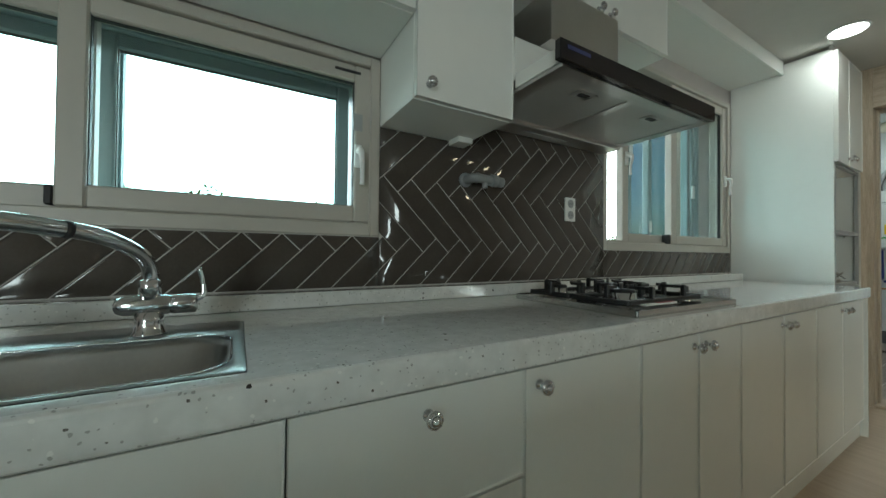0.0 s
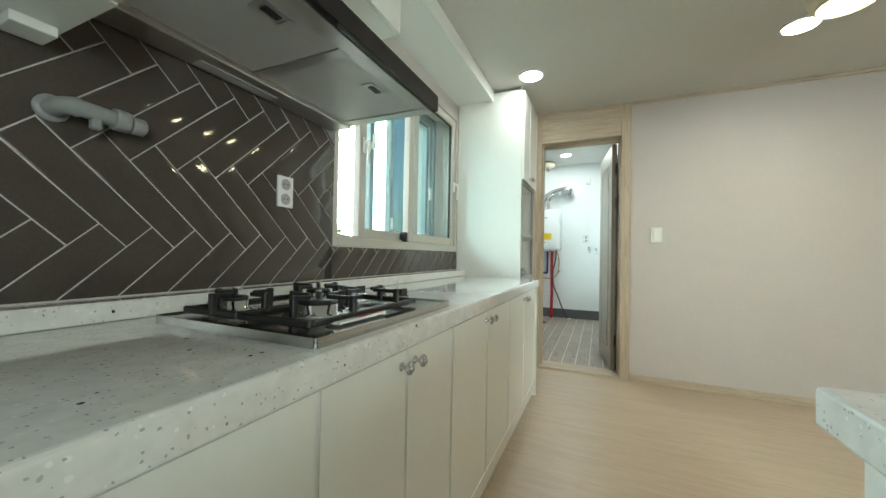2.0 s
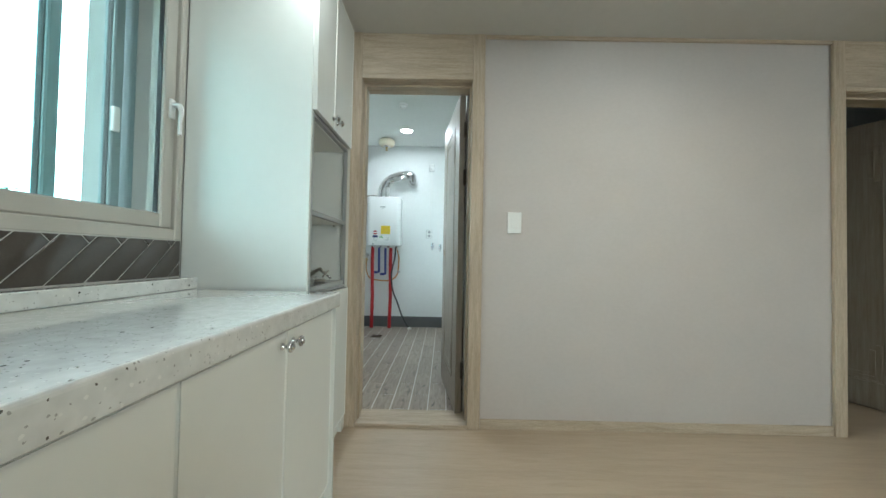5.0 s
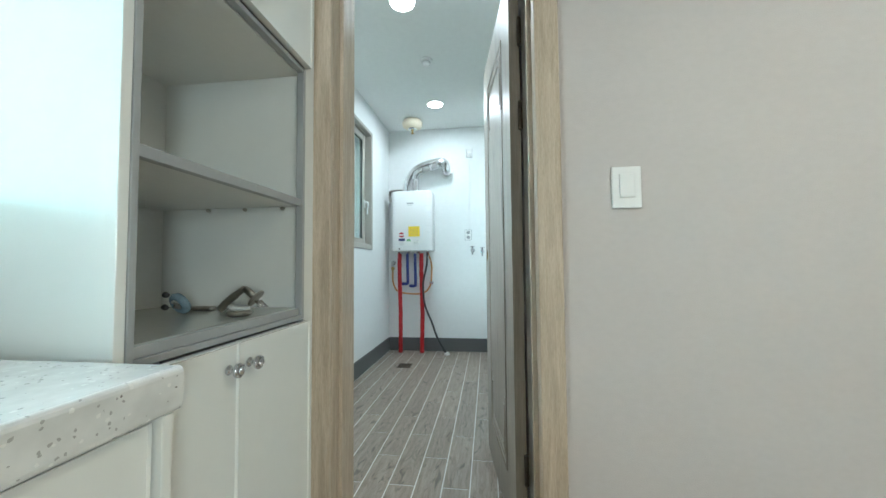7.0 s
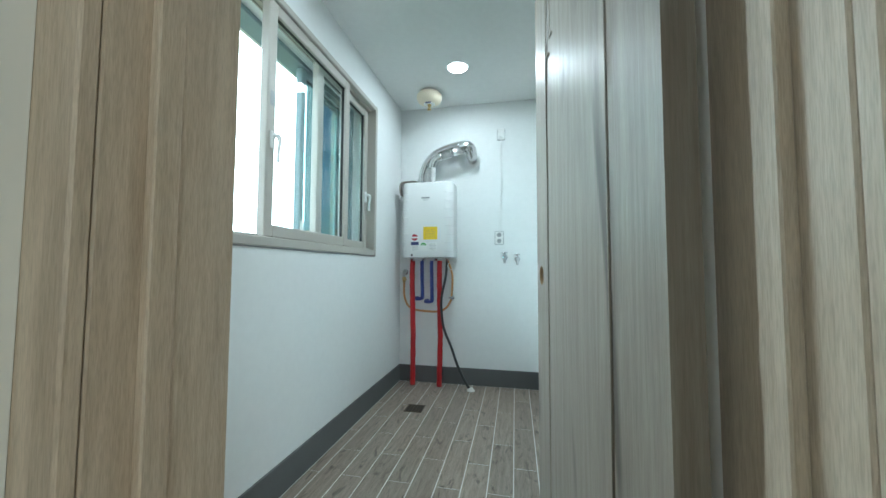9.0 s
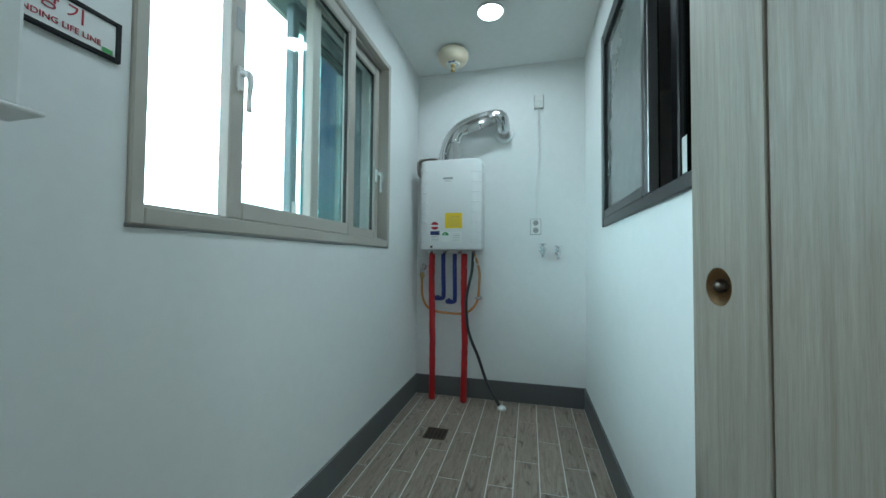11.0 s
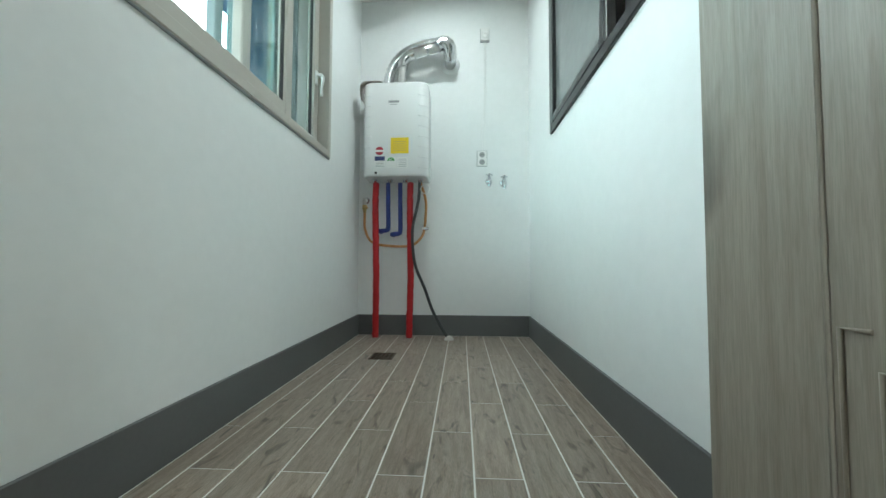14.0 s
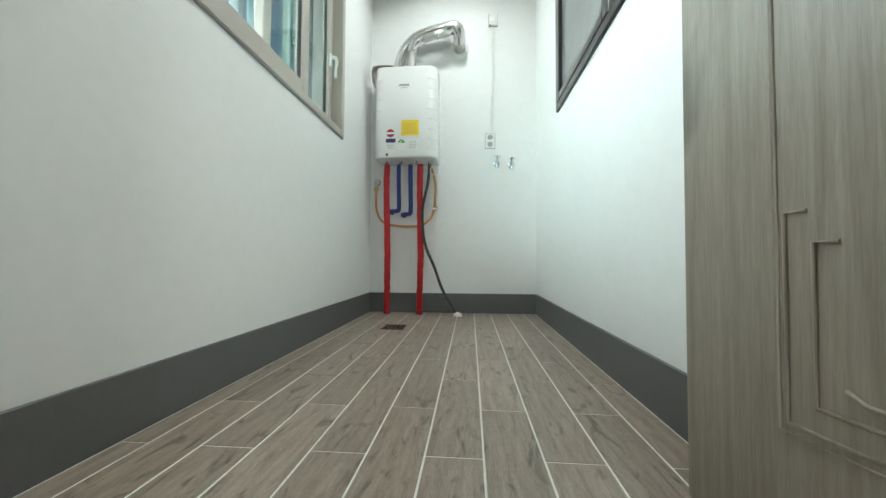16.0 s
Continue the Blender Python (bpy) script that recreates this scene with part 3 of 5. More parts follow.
def double_window(name, hole, y, inner, outer, label, fmat=M_PVC):
    """Sliding double window: inner frame flush with the wall at y, outer frame behind it. Sashes: (x0, x1, track)."""
    x0, x1, z0, z1 = hole
    e = thing(name, ((x0 + x1) / 2, y, z0), label, "window", kind="structure")
    part("window_frame", bm_frame(x0, x1, z0, z1, y - 0.012, y + 0.115, 0.035, 0.004, 0.045), fmat, e)
    rails = None
    for d in (0.03, 0.066, 0.10):
        rails = bm_box(x0 + 0.035, x1 - 0.035, y + d, y + d + 0.006, z0 + 0.045, z0 + 0.057, 0, bm=rails)
        bm_box(x0 + 0.035, x1 - 0.035, y + d, y + d + 0.006, z1 - 0.047, z1 - 0.035, 0, bm=rails)
    part("track", rails, fmat, e)
    made = []
    for a, b, t in inner:
        ya = y + (0.002 if t == 0 else 0.055)
        made.append(sash(e, a, b, z0 + 0.047, z1 - 0.037, ya, ya + 0.045, 0.058, fmat, G_CLEAR))
    part("outer_frame", bm_frame(x0, x1, z0, z1, y + 0.20, y + 0.32, 0.03, 0.004), M_OUTPVC, e)
    for a, b, t in outer:
        ya = y + (0.21 if t == 0 else 0.262)
        made.append(sash(e, a, b, z0 + 0.03, z1 - 0.03, ya, ya + 0.045, 0.046, M_OUTPVC, G_TEAL))
    part("window_sill", bm_box(x0, x1, y + 0.1155, y + 0.1995, z0 - 0.001, z0 + 0.03, 0.002), fmat, e)
    return e, made


wa, sa = double_window("window_1", WA, KY, [(-0.318, 0.485, 0), (-1.31, -0.26, 1)], [(-0.30, 0.46, 0), (-1.30, -0.25, 1)], "beige sliding kitchen window above the sink")
lever(sa[0], 0.437, KY + 0.002, 1.375)
sticker(sa[0], 0.437, KY + 0.001, 1.50, 0.032, 0.06, M_INKGR)
sticker(sa[0], 0.40, KY + 0.001, 1.675, 0.09, 0.010, M_INKK)
part("stopper", bm_box(-0.335, -0.318, KY + 0.004, KY + 0.05, 1.15, 1.20, 0.004), M_GASKET, wa)
wb, sb = double_window("window_2", WB, KY, [(2.50, 3.262, 0), (2.06, 2.72, 1)], [(2.60, 3.25, 0), (2.44, 3.06, 1)], "beige sliding kitchen window beside the hood, partly open")
lever(sb[0], 3.235, KY + 0.002, 1.60)
lever(sb[1], 2.09, KY + 0.055, 1.62, flip=-1)
sticker(sb[1], 2.09, KY + 0.054, 1.80, 0.032, 0.07, M_INKGR)
latch(sb[3], 2.464, KY + 0.262, 1.78)
latch(sb[2], 3.21, KY + 0.21, 1.55)
sticker(sb[2], 2.627, KY + 0.209, 1.25, 0.03, 0.08)
sticker(sb[3], 2.676, KY + 0.261, 1.25, 0.03, 0.08)
part("stopper", bm_box(2.470, 2.498, KY + 0.004, KY + 0.05, 1.118, 1.18, 0.008, 2), M_GASKET, wb)
wc, sc = double_window("window_3", WC, UY, [(5.035, 5.84, 0), (5.54, 6.262, 1)], [(5.60, 6.24, 0), (5.80, 6.245, 1)], "beige sliding utility window, partly open")
lever(sc[0], 5.066, UY + 0.002, 1.66)
lever(sc[1], 6.222, UY + 0.055, 1.62)
latch(sc[1], 5.88, UY + 0.055, 1.62)
sticker(sc[0], 5.066, UY + 0.001, 1.86, 0.032, 0.07, M_INKGR)
sticker(sc[2], 5.628, UY + 0.209, 1.32, 0.035, 0.09)
sticker(sc[3], 5.828, UY + 0.261, 1.32, 0.035, 0.09)
# rough bead of sealant round the utility window
part("sealant", bm_tube([(4.748 + 0.155 * i / 1.0, UY - 0.002, 1.166 + 0.004 * noise.noise((i * 3.1, 0, 0))) for i in range(11)], [0.0055 + 0.004 * noise.noise((i * 2.7, 5, 0)) for i in range(11)], 6), M_PIPEGREY, wc, "dirty sealant bead")

# black interior window to the dim room
x0, x1, z0, z1 = WD
wd = thing("window_4", ((x0 + x1) / 2, UYS, z0), "black aluminium window with grey sheet over one sash", "window", kind="structure")
part("window_frame", bm_frame(x0, x1, z0, z1, UYS - 0.139, UYS + 0.014, 0.045, 0.004), M_BLACKF, wd)
s = sash(wd, 5.475, 6.215, z0 + 0.04, z1 - 0.04, UYS - 0.03, UYS + 0.018, 0.045, M_BLACKF, M_FOILBACK)
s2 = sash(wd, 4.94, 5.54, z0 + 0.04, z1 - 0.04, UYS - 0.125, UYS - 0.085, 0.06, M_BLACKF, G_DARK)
part("edge_strip", bm_box(5.465, 5.4735, UYS - 0.02, UYS + 0.012, z0 + 0.05, z1 - 0.05, 0.001), M_STEEL, wd)
part("track", bm_box(4.945, 5.46, UYS - 0.05, UYS - 0.044, z0 + 0.045, z0 + 0.06), M_BLACKF, wd)
sticker(s2, 5.43, UYS - 0.085, 1.44, 0.035, 0.12, M_PAPER, 1)

# ---- kitchen counter run ----
CT, CF, CE = 0.87, 0.581, 3.272
SX0, SX1, SY0, SY1 = -0.72, 0.092, 0.622, 1.045
b = bmesh.new()
xs, ys = [-1.6, SX0, SX1, CE], [CF, SY0, SY1, 1.268]
for i in range(3):
    for j in range(3):
        if i == 1 and j == 1:
            continue
        bm_box(xs[i], xs[i + 1], ys[j], ys[j + 1], 0.81, CT, bm=b)
bmesh.ops.remove_doubles(b, verts=b.verts[:], dist=1e-5)
inner = [f for f in b.faces if sum(1 for g in b.faces if g is not f and (g.calc_center_median() - f.calc_center_median()).length < 1e-5)]
bmesh.ops.delete(b, geom=inner, context="FACES")
edge = [e for e in b.edges if all(abs(v.co.y - CF) < 1e-5 for v in e.verts) and abs(e.verts[0].co.z - e.verts[1].co.z) < 1e-5]
bmesh.ops.bevel(b, geom=edge, offset=0.008, segments=3, affect="EDGES", profile=0.5)
worktop = part("worktop", b, M_TERR, base=(0.8, 0.9, CT))
tagged(worktop, "pale speckled terrazzo kitchen worktop with a raised back ledge", "worktop")
part("back_ledge", bm_box(-1.6, 3.299, 1.19, 1.268, CT + 0.001, 0.918, 0.003), M_TERR, worktop, "raised terrazzo upstand")


def front(name, x0, x1, y, z0, z1, parent, rail=0.062):
    """Painted door or drawer front with a shallow sunk middle panel, facing -y."""
    b = bm_box(x0 + 0.0015, x1 - 0.0015, y, y + 0.02, z0 + 0.0015, z1 - 0.0015)
    f = min(b.faces, key=lambda f: f.calc_center_median().y)
    if min(x1 - x0, z1 - z0) > 2.4 * rail:
        bmesh.ops.inset_individual(b, faces=[f], thickness=rail)
        bmesh.ops.inset_individual(b, faces=[f], thickness=0.004, depth=-0.0035)
    return part(name, b, M_WHITE, parent)


def knob(x, y, z, parent):
    """Chrome stem with a round faceted rosette, pointing to -y."""
    m = pose(x, y, z, 90, 0, 0)
    k = part("knob", bm_lathe([(0.011, 0), (0.011, 0.003), (0.0055, 0.006), (0.0055, 0.014), (0.012, 0.018), (0.0155, 0.021), (0.0165, 0.025), (0.0150, 0.0285), (0.0105, 0.030)], m, 16), M_CHROME, parent, "chrome rosette knob")
    part("crystal", bm_lathe([(0.0100, 0.0300), (0.0085, 0.033), (0.005, 0.036), (0.001, 0.0365)], m, 8), M_CHROME, k)
    for i in range(8):
        a = i * math.pi / 4
        bm = bm_lathe([(0.0004, 0.0005), (0.0028, 0.0015), (0.0004, 0.0035)], m @ pose(0.0132 * math.cos(a), 0.0132 * math.sin(a), 0.0275), 6)
        part("petal", bm, M_CHROME, k)


def base_unit(x0, x1, kind, label, knob_side=-1):
    e = thing("base_cabinet", ((x0 + x1) / 2, 0.9, 0), label, "cabinet", "base cabinets under the worktop")
    if kind == "sink":
        bm = bm_box(x0 + 0.001, x1 - 0.001, 0.625, 1.25, 0.10, 0.56)
    else:
        bm = bm_box(x0 + 0.001, x1 - 0.001, 0.625, 1.25, 0.10, 0.808)
    part("body", bm, M_INNER, e)
    part("plinth", bm_box(x0, x1, 0.62, 0.64, 0.0, 0.10), M_WHITE, e)
    y = 0.602
    if kind == "drawers":
        for z0, z1 in ((0.585, 0.803), (0.345, 0.582), (0.105, 0.342)):
            d = front("drawer_front", x0, x1, y, z0, z1, e)
            knob((x0 + x1) / 2, y, z1 - 0.045, d)
    elif kind == "single":
        d = front("door", x0, x1, y, 0.105, 0.803, e)
        knob(x0 + 0.038 if knob_side < 0 else x1 - 0.038, y, 0.765, d)
    else:
        xm = 1.319 if abs((x0 + x1) / 2 - 1.319) < 0.05 else (x0 + x1) / 2
        for a, c, k in ((x0, xm, xm - 0.035), (xm, x1, xm + 0.035)):
            d = front("door", a, c, y, 0.105, 0.803, e)
            knob(k, y, 0.765, d)
    return e


base_unit(-1.55, -0.72, "double", "white double-door base cabinet beside the sink")
base_unit(-0.72, 0.141, "sink", "white double-door base cabinet under the sink")
base_unit(0.141, 0.597, "drawers", "white drawer unit with chrome knobs")
base_unit(0.597, 1.013, "single", "white single-door base cabinet with chrome knob")
base_unit(1.013, 1.619, "double", "white double-door base cabinet under the gas hob")
base_unit(1.619, 2.42, "double", "white double-door base cabinet with paired knobs")
base_unit(2.42, 3.248, "double", "white double-door base cabinet at the run's end")
ep = part("end_panel", bm_box(3.250, 3.266, 0.590, 0.735, 0, 0.808, 0.001), M_WHITE, base=(3.24, 0.66, 0))
tagged(ep, "white end panel closing the base cabinets", "panel")

# sink, tap and rack
sink = thing("kitchen_sink", ((SX0 + SX1) / 2, 0.85, CT), "stainless steel sink bowl set into the worktop", "sink")
b = bmesh.new()


def rounded(x0, x1, y0, y1, r, z, n=5):
    out = []
    for cx, cy, a0 in ((x1 - r, y1 - r, 0), (x0 + r, y1 - r, 90), (x0 + r, y0 + r, 180), (x1 - r, y0 + r, 270)):
        for k in range(n + 1):
            a = radians(a0 + 90 * k / n)
            out.append((cx + r * math.cos(a), cy + r * math.sin(a), z))
    return out


loops = [rounded(SX0 + 0.001, SX1 - 0.001, SY0 + 0.001, SY1 - 0.001, 0.012, CT + 0.001), rounded(SX0 + 0.006, SX1 - 0.006, SY0 + 0.006, SY1 - 0.006, 0.012, CT + 0.004),
         rounded(SX0 + 0.01, SX1 - 0.02, SY0 + 0.012, 0.905, 0.07, CT + 0.001), rounded(SX0 + 0.02, SX1 - 0.03, SY0 + 0.022, 0.895, 0.075, CT - 0.012),
         rounded(SX0 + 0.035, SX1 - 0.045, SY0 + 0.037, 0.88, 0.08, CT - 0.17), rounded(SX0 + 0.08, SX1 - 0.09, SY0 + 0.08, 0.84, 0.07, CT - 0.195)]
vl = [[b.verts.new(p) for p in lp] for lp in loops]
for p, q in zip(vl, vl[1:]):
    for k in range(len(p)):
        b.faces.new((p[k], p[(k + 1) % len(p)], q[(k + 1) % len(p)], q[k])).smooth = True
b.faces.new(vl[-1])
part("bowl", b, M_SINK, sink)
part("bowl_rim", bm_tube(rounded(SX0 + 0.012, SX1 - 0.021, SY0 + 0.013, 0.904, 0.07, CT + 0.002) + [rounded(SX0 + 0.012, SX1 - 0.021, SY0 + 0.013, 0.904, 0.07, CT + 0.002)[0]], 0.0022, 6), M_CHROME, sink)
part("strainer", bm_lathe([(0.045, 0), (0.045, 0.003), (0.03, 0.004), (0.012, 0.001)], pose(-0.32, 0.77, CT - 0.196)), M_CHROME, sink)

tap = thing("kitchen_tap", (-0.072, 0.955, CT), "chrome kitchen mixer tap with a long swivel spout", "tap")
tx, ty = -0.072, 0.955
part("base", bm_lathe([(0.029, 0.003), (0.029, 0.007), (0.025, 0.011), (0.023, 0.03), (0.024, 0.05)], pose(tx, ty, CT), 28), M_CHROME, tap)
part("mixer_body", bm_lathe([(0.006, 0), (0.015, 0.004), (0.020, 0.016), (0.020, 0.085), (0.0185, 0.087), (0.0185, 0.09), (0.020, 0.092), (0.020, 0.13), (0.012, 0.134)], pose(tx - 0.055, ty, CT + 0.062, 0, 90, 0), 28), M_CHROME, tap)
part("lever", bm_tube(smooth_path([(tx + 0.072, ty, CT + 0.066), (tx + 0.088, ty, CT + 0.080), (tx + 0.086, ty, CT + 0.11), (tx + 0.08, ty - 0.004, CT + 0.135)], 5), [0.006] * 8 + [0.005] * 8, 8), M_CHROME, tap)
sp = smooth_path([(tx, ty, CT + 0.075), (tx, ty, CT + 0.125), (tx - 0.012, ty - 0.03, CT + 0.163), (tx - 0.05, ty - 0.085, CT + 0.192), (tx - 0.095, ty - 0.135, CT + 0.203), (tx - 0.15, ty - 0.20, CT + 0.209), (tx - 0.18, ty - 0.235, CT + 0.198), (tx - 0.19, ty - 0.245, CT + 0.172)], 7)
part("spout", bm_tube(sp, 0.0135, 18), M_CHROME, tap)
part("spout_collar", bm_lathe([(0.018, 0), (0.018, 0.035), (0.0145, 0.038)], pose(tx, ty, CT + 0.075), 24), M_CHROME, tap)
part("spray_ring", bm_tube([sp[26], sp[27]], 0.0141, 18), M_GASKET, tap)

rack = thing("wire_basket", (-0.34, 0.80, 0.68), "steel wire basket hung in the sink", "basket")
for zz in (0.80, 0.73):
    lp = rounded(-0.52, -0.195, 0.70, 0.90, 0.03, zz)
    part("rim_wire", bm_tube(lp + [lp[0]], 0.0022, 6), M_CHROME, rack)
for i in range(10):
    x = -0.50 + i * 0.032
    part("wire", bm_tube([(x, 0.702, 0.80), (x, 0.705, 0.69), (x, 0.895, 0.69), (x, 0.898, 0.80)], 0.0016, 6), M_CHROME, rack)
bag = smooth_path([(-0.56, 0.86, 0.72), (-0.50, 0.87, 0.86), (-0.40, 0.88, 0.905), (-0.30, 0.88, 0.865), (-0.255, 0.87, 0.74)], 6)
dm = part("dish_mat", bm_tube(bag, 0.026, 8), M_GASKET, base=(-0.40, 0.86, 0.70))
tagged(dm, "rolled black drying mat standing in the basket", "mat")

# ---- wall cabinets, hood and soffit ----


def wall_unit(x0, x1, z0, label, doors, knobs):
    e = thing("wall_cabinet", ((x0 + x1) / 2, 1.12, z0), label, "cabinet", "wall cabinets")
    part("body", bm_box(x0, x1, 0.990, 1.268, z0, CEIL - 0.003, 0.001), M_WHITE, e)
    for (a, c), k in zip(doors, knobs):
        d = front("door", a, c, 0.968, z0 + 0.001, CEIL - 0.03, e)
        knob(k, 0.968, z0 + 0.042, d)
    return e


u = wall_unit(0.514, 0.88, 1.494, "tall white wall cabinet with one chrome knob", [(0.514, 0.88)], [0.555])
part("light_rail", bm_box(0.80, 0.868, 1.19, 1.262, 1.472, 1.4935, 0.002), M_WHITE, u)
wall_unit(-1.55, 0.512, 1.742, "white wall cabinet above the sink window", [(-1.55, -0.52), (-0.52, 0.512)], [-0.56, -0.48])
wall_unit(0.882, 1.843, 1.996, "white wall cabinet above the extractor hood", [(0.882, 1.362), (1.362, 1.843)], [1.326, 1.398])
sf = part("soffit", bm_box(1.845, 3.298, 0.985, 1.279, 2.305, CEIL - 0.001), M_WHITE, base=(2.5, 1.1, CEIL))
tagged(sf, "white boxed soffit under the ceiling", "soffit", "", "structure")
part("valance", bm_box(1.845, 3.298, 0.964, 0.984, 2.290, CEIL - 0.001, 0.002), M_WHITE, sf)

hood = thing("extractor_hood", (1.31, 1.0, 1.594), "slide-out cooker hood, black glass front and steel underside", "cooker hood")
HX0, HX1, HY0, HY1, HZ0, HZ1 = 0.890, 1.771, 0.745, 1.255, 1.594, 1.658
part("front_panel", bm_box(0.856, HX1, HY0, HY0 + 0.022, HZ0 + 0.004, HZ1, 0.002), M_BLKGLASS, hood)
part("side_cheek", bm_box(0.884, 0.898, HY0 + 0.023, 0.966, HZ0 + 0.012, HZ1 - 0.004, 0.001), M_WHITE, hood)
part("side_cheek", bm_box(1.752, 1.766, HY0 + 0.023, 0.966, HZ0 + 0.012, HZ1 - 0.004, 0.001), M_WHITE, hood)
bm = bm_frame(HX0, HX1 - 0.002, HY0 + 0.0225, 1.205, HZ0, HZ0 + 0.012, 0.05, 0)
for v in bm.verts:
    v.co = (v.co.x, v.co.z, v.co.y)
bm_box(1.285, 1.325, HY0 + 0.07, 1.16, HZ0 + 0.001, HZ0 + 0.012, 0, bm=bm)
part("underside_frame", bm, M_STEEL, hood)
for a, c in ((HX0 + 0.05, 1.284), (1.326, HX1 - 0.052)):
    fl = part("grease_filter", bm_box(a, c, HY0 + 0.0725, 1.155, HZ0 + 0.003, HZ0 + 0.02, 0.002), M_FILTER, hood, "grey grease filter plate")
    xm = (a + c) / 2
    part("filter_latch", bm_frame(xm - 0.045, xm + 0.045, HY0 + 0.10, HY0 + 0.145, HZ0 + 0.0, HZ0 + 0.0025, 0.014, 0), M_STEEL, fl).data.transform(Matrix(((1, 0, 0, 0), (0, 0, 1, 0), (0, 1, 0, 0), (0, 0, 0, 1))))
    part("latch_slot", bm_box(xm - 0.025, xm + 0.02, HY0 + 0.112, HY0 + 0.133, HZ0 - 0.001, HZ0 + 0.0028), M_GASKET, fl)
part("rear_housing", bm_box(0.89, HX1 - 0.004, 1.160, 1.262, HZ0 - 0.012, HZ0 + 0.05, 0.003), M_STEEL, hood)
part("hood_lamp", bm_box(1.16, 1.42, 1.205, 1.245, HZ0 - 0.015, HZ0 - 0.0125, 0.001), M_FILTER, hood)
part("casing", bm_box(0.899, 1.751, 0.985, 1.262, HZ0 + 0.051, 1.80, 0.002), M_WHITE, hood)
part("fan_box", bm_box(1.02, 1.40, 0.93, 1.262, 1.801, 1.995, 0.002), M_STEEL, hood)
part("top_plate", bm_box(0.899, 1.751, HY0 + 0.0225, 0.984, HZ1 - 0.012, HZ1 - 0.004), M_STEEL, hood)
part("display", bm_box(0.885, 0.985, HY0 - 0.0008, HY0 - 0.0001, 1.632, 1.644), M_INKB, hood, "faint blue display mark")

# ---- tall cabinet ----
TX0, TX1, TY = 3.302, 3.928, 0.732
tall = thing("tall_cabinet", (3.6, 1.0, 0), "tall white cabinet with an open grey-edged shelf niche", "cabinet")
part("side_panel", bm_box(TX0, TX0 + 0.018, TY, 1.268, 0.0, CEIL - 0.02, 0.001), M_WHITE, tall)
part("side_panel", bm_box(3.872, TX1, TY, 1.268, 0.0, CEIL - 0.02, 0.001), M_WHITE, tall)
part("back_panel", bm_box(TX0 + 0.019, 3.871, 1.235, 1.25, 0.10, CEIL - 0.03), M_INNER, tall)
for z0, z1, nm in ((1.625, 1.643, "niche_top"), (1.198, 1.216, "shelf"), (0.855, 0.877, "niche_floor"), (2.34, 2.36, "top_panel"), (0.10, 0.118, "bottom_panel")):
    part(nm, bm_box(TX0 + 0.019, 3.871, TY + 0.022, 1.234, z0, z1), M_LAMGREY if nm == "niche_floor" else M_INNER, tall)
part("shelf_edge", bm_box(TX0 + 0.033, 3.857, TY + 0.002, TY + 0.0215, 1.196, 1.218, 0.001), M_GREYEDGE, tall, "grey banded shelf edge")
part("niche_trim", bm_frame(TX0 + 0.019, 3.871, 0.842, 1.640, TY - 0.002, TY + 0.021, 0.013, 0.001), M_GREYEDGE, tall, "grey edge trim of the niche")
part("niche_lip", bm_box(TX0 + 0.033, 3.857, TY + 0.006, TY + 0.020, 0.8555, 0.8765, 0.001), M_GREYEDGE, tall)
part("niche_liner", bm_box(TX0 + 0.0185, TX0 + 0.0225, TY + 0.022, 1.234, 0.878, 1.197), M_INNER, tall)
tp = part("plinth", bm_box(TX0 + 0.019, 3.871, TY + 0.02, TY + 0.035, 0, 0.099), M_WHITE, tall)
for a, c, k in ((TX0 + 0.006, 3.558, 3.525), (3.558, 3.876, 3.591)):
    d = front("lower_door", a, c, TY - 0.020, 0.105, 0.838, tall)
    knob(k, TY - 0.020, 0.785, d)
    d = front("upper_door", a, c, TY - 0.020, 1.645, CEIL - 0.032, tall)
    knob(k, TY - 0.020, 1.69, d)
part("cornice", bm_box(TX0, TX1, TY, TY + 0.018, CEIL - 0.03, CEIL - 0.001), M_WHITE, tall)
for i in range(3):
    part("shelf_pin", bm_lathe([(0.006, 0), (0.006, 0.008), (0.003, 0.012)], pose(3.866, 0.80 + 0.13 * i, 1.191, 0, -90, 0), 8), M_NICKEL, tall)

# odds and ends left in the niche
def clear_lump(base, r, seed):
    b = bmesh.new()
    bmesh.ops.create_icosphere(b, subdivisions=3, radius=r)
    for v in b.verts:
        n = noise.noise(v.co * 40 + Vector((seed, 0, 0)))
        v.co *= 1 + 0.35 * n
        v.co.z = max(v.co.z * 0.8, -r * 0.55)
    bmesh.ops.translate(b, verts=b.verts[:], vec=Vector(base) + Vector((0, 0, r * 0.55)))
    return b


def bm_ring(m, big, small, bm=None):
    pts = [m @ Vector((big * math.cos(2 * math.pi * k / 20), big * math.sin(2 * math.pi * k / 20), 0)) for k in range(21)]
    return bm_tube(pts, small, 8, bm=bm, caps=False)


NZ = 0.8772
hs = thing("spare_handle", (3.70, 0.84, NZ), "bagged satin nickel lever handle lying on the niche floor", "door handle", "door handles in the niche")
part("rose", bm_lathe([(0.026, 0), (0.027, 0.004), (0.024, 0.008), (0.012, 0.010)], pose(3.735, 0.795, 0.917, 50, 0, 195), 24), M_NICKEL, hs)
part("neck", bm_tube([(3.735, 0.80, 0.921), (3.735, 0.832, 0.946)], 0.0095, 12), M_NICKEL, hs)
part("grip", bm_tube(smooth_path([(3.735, 0.832, 0.946), (3.74, 0.86, 0.930), (3.745, 0.895, 0.905), (3.745, 0.915, 0.886)], 5), [0.009] * 6 + [0.0105] * 10, 10), M_NICKEL, hs)
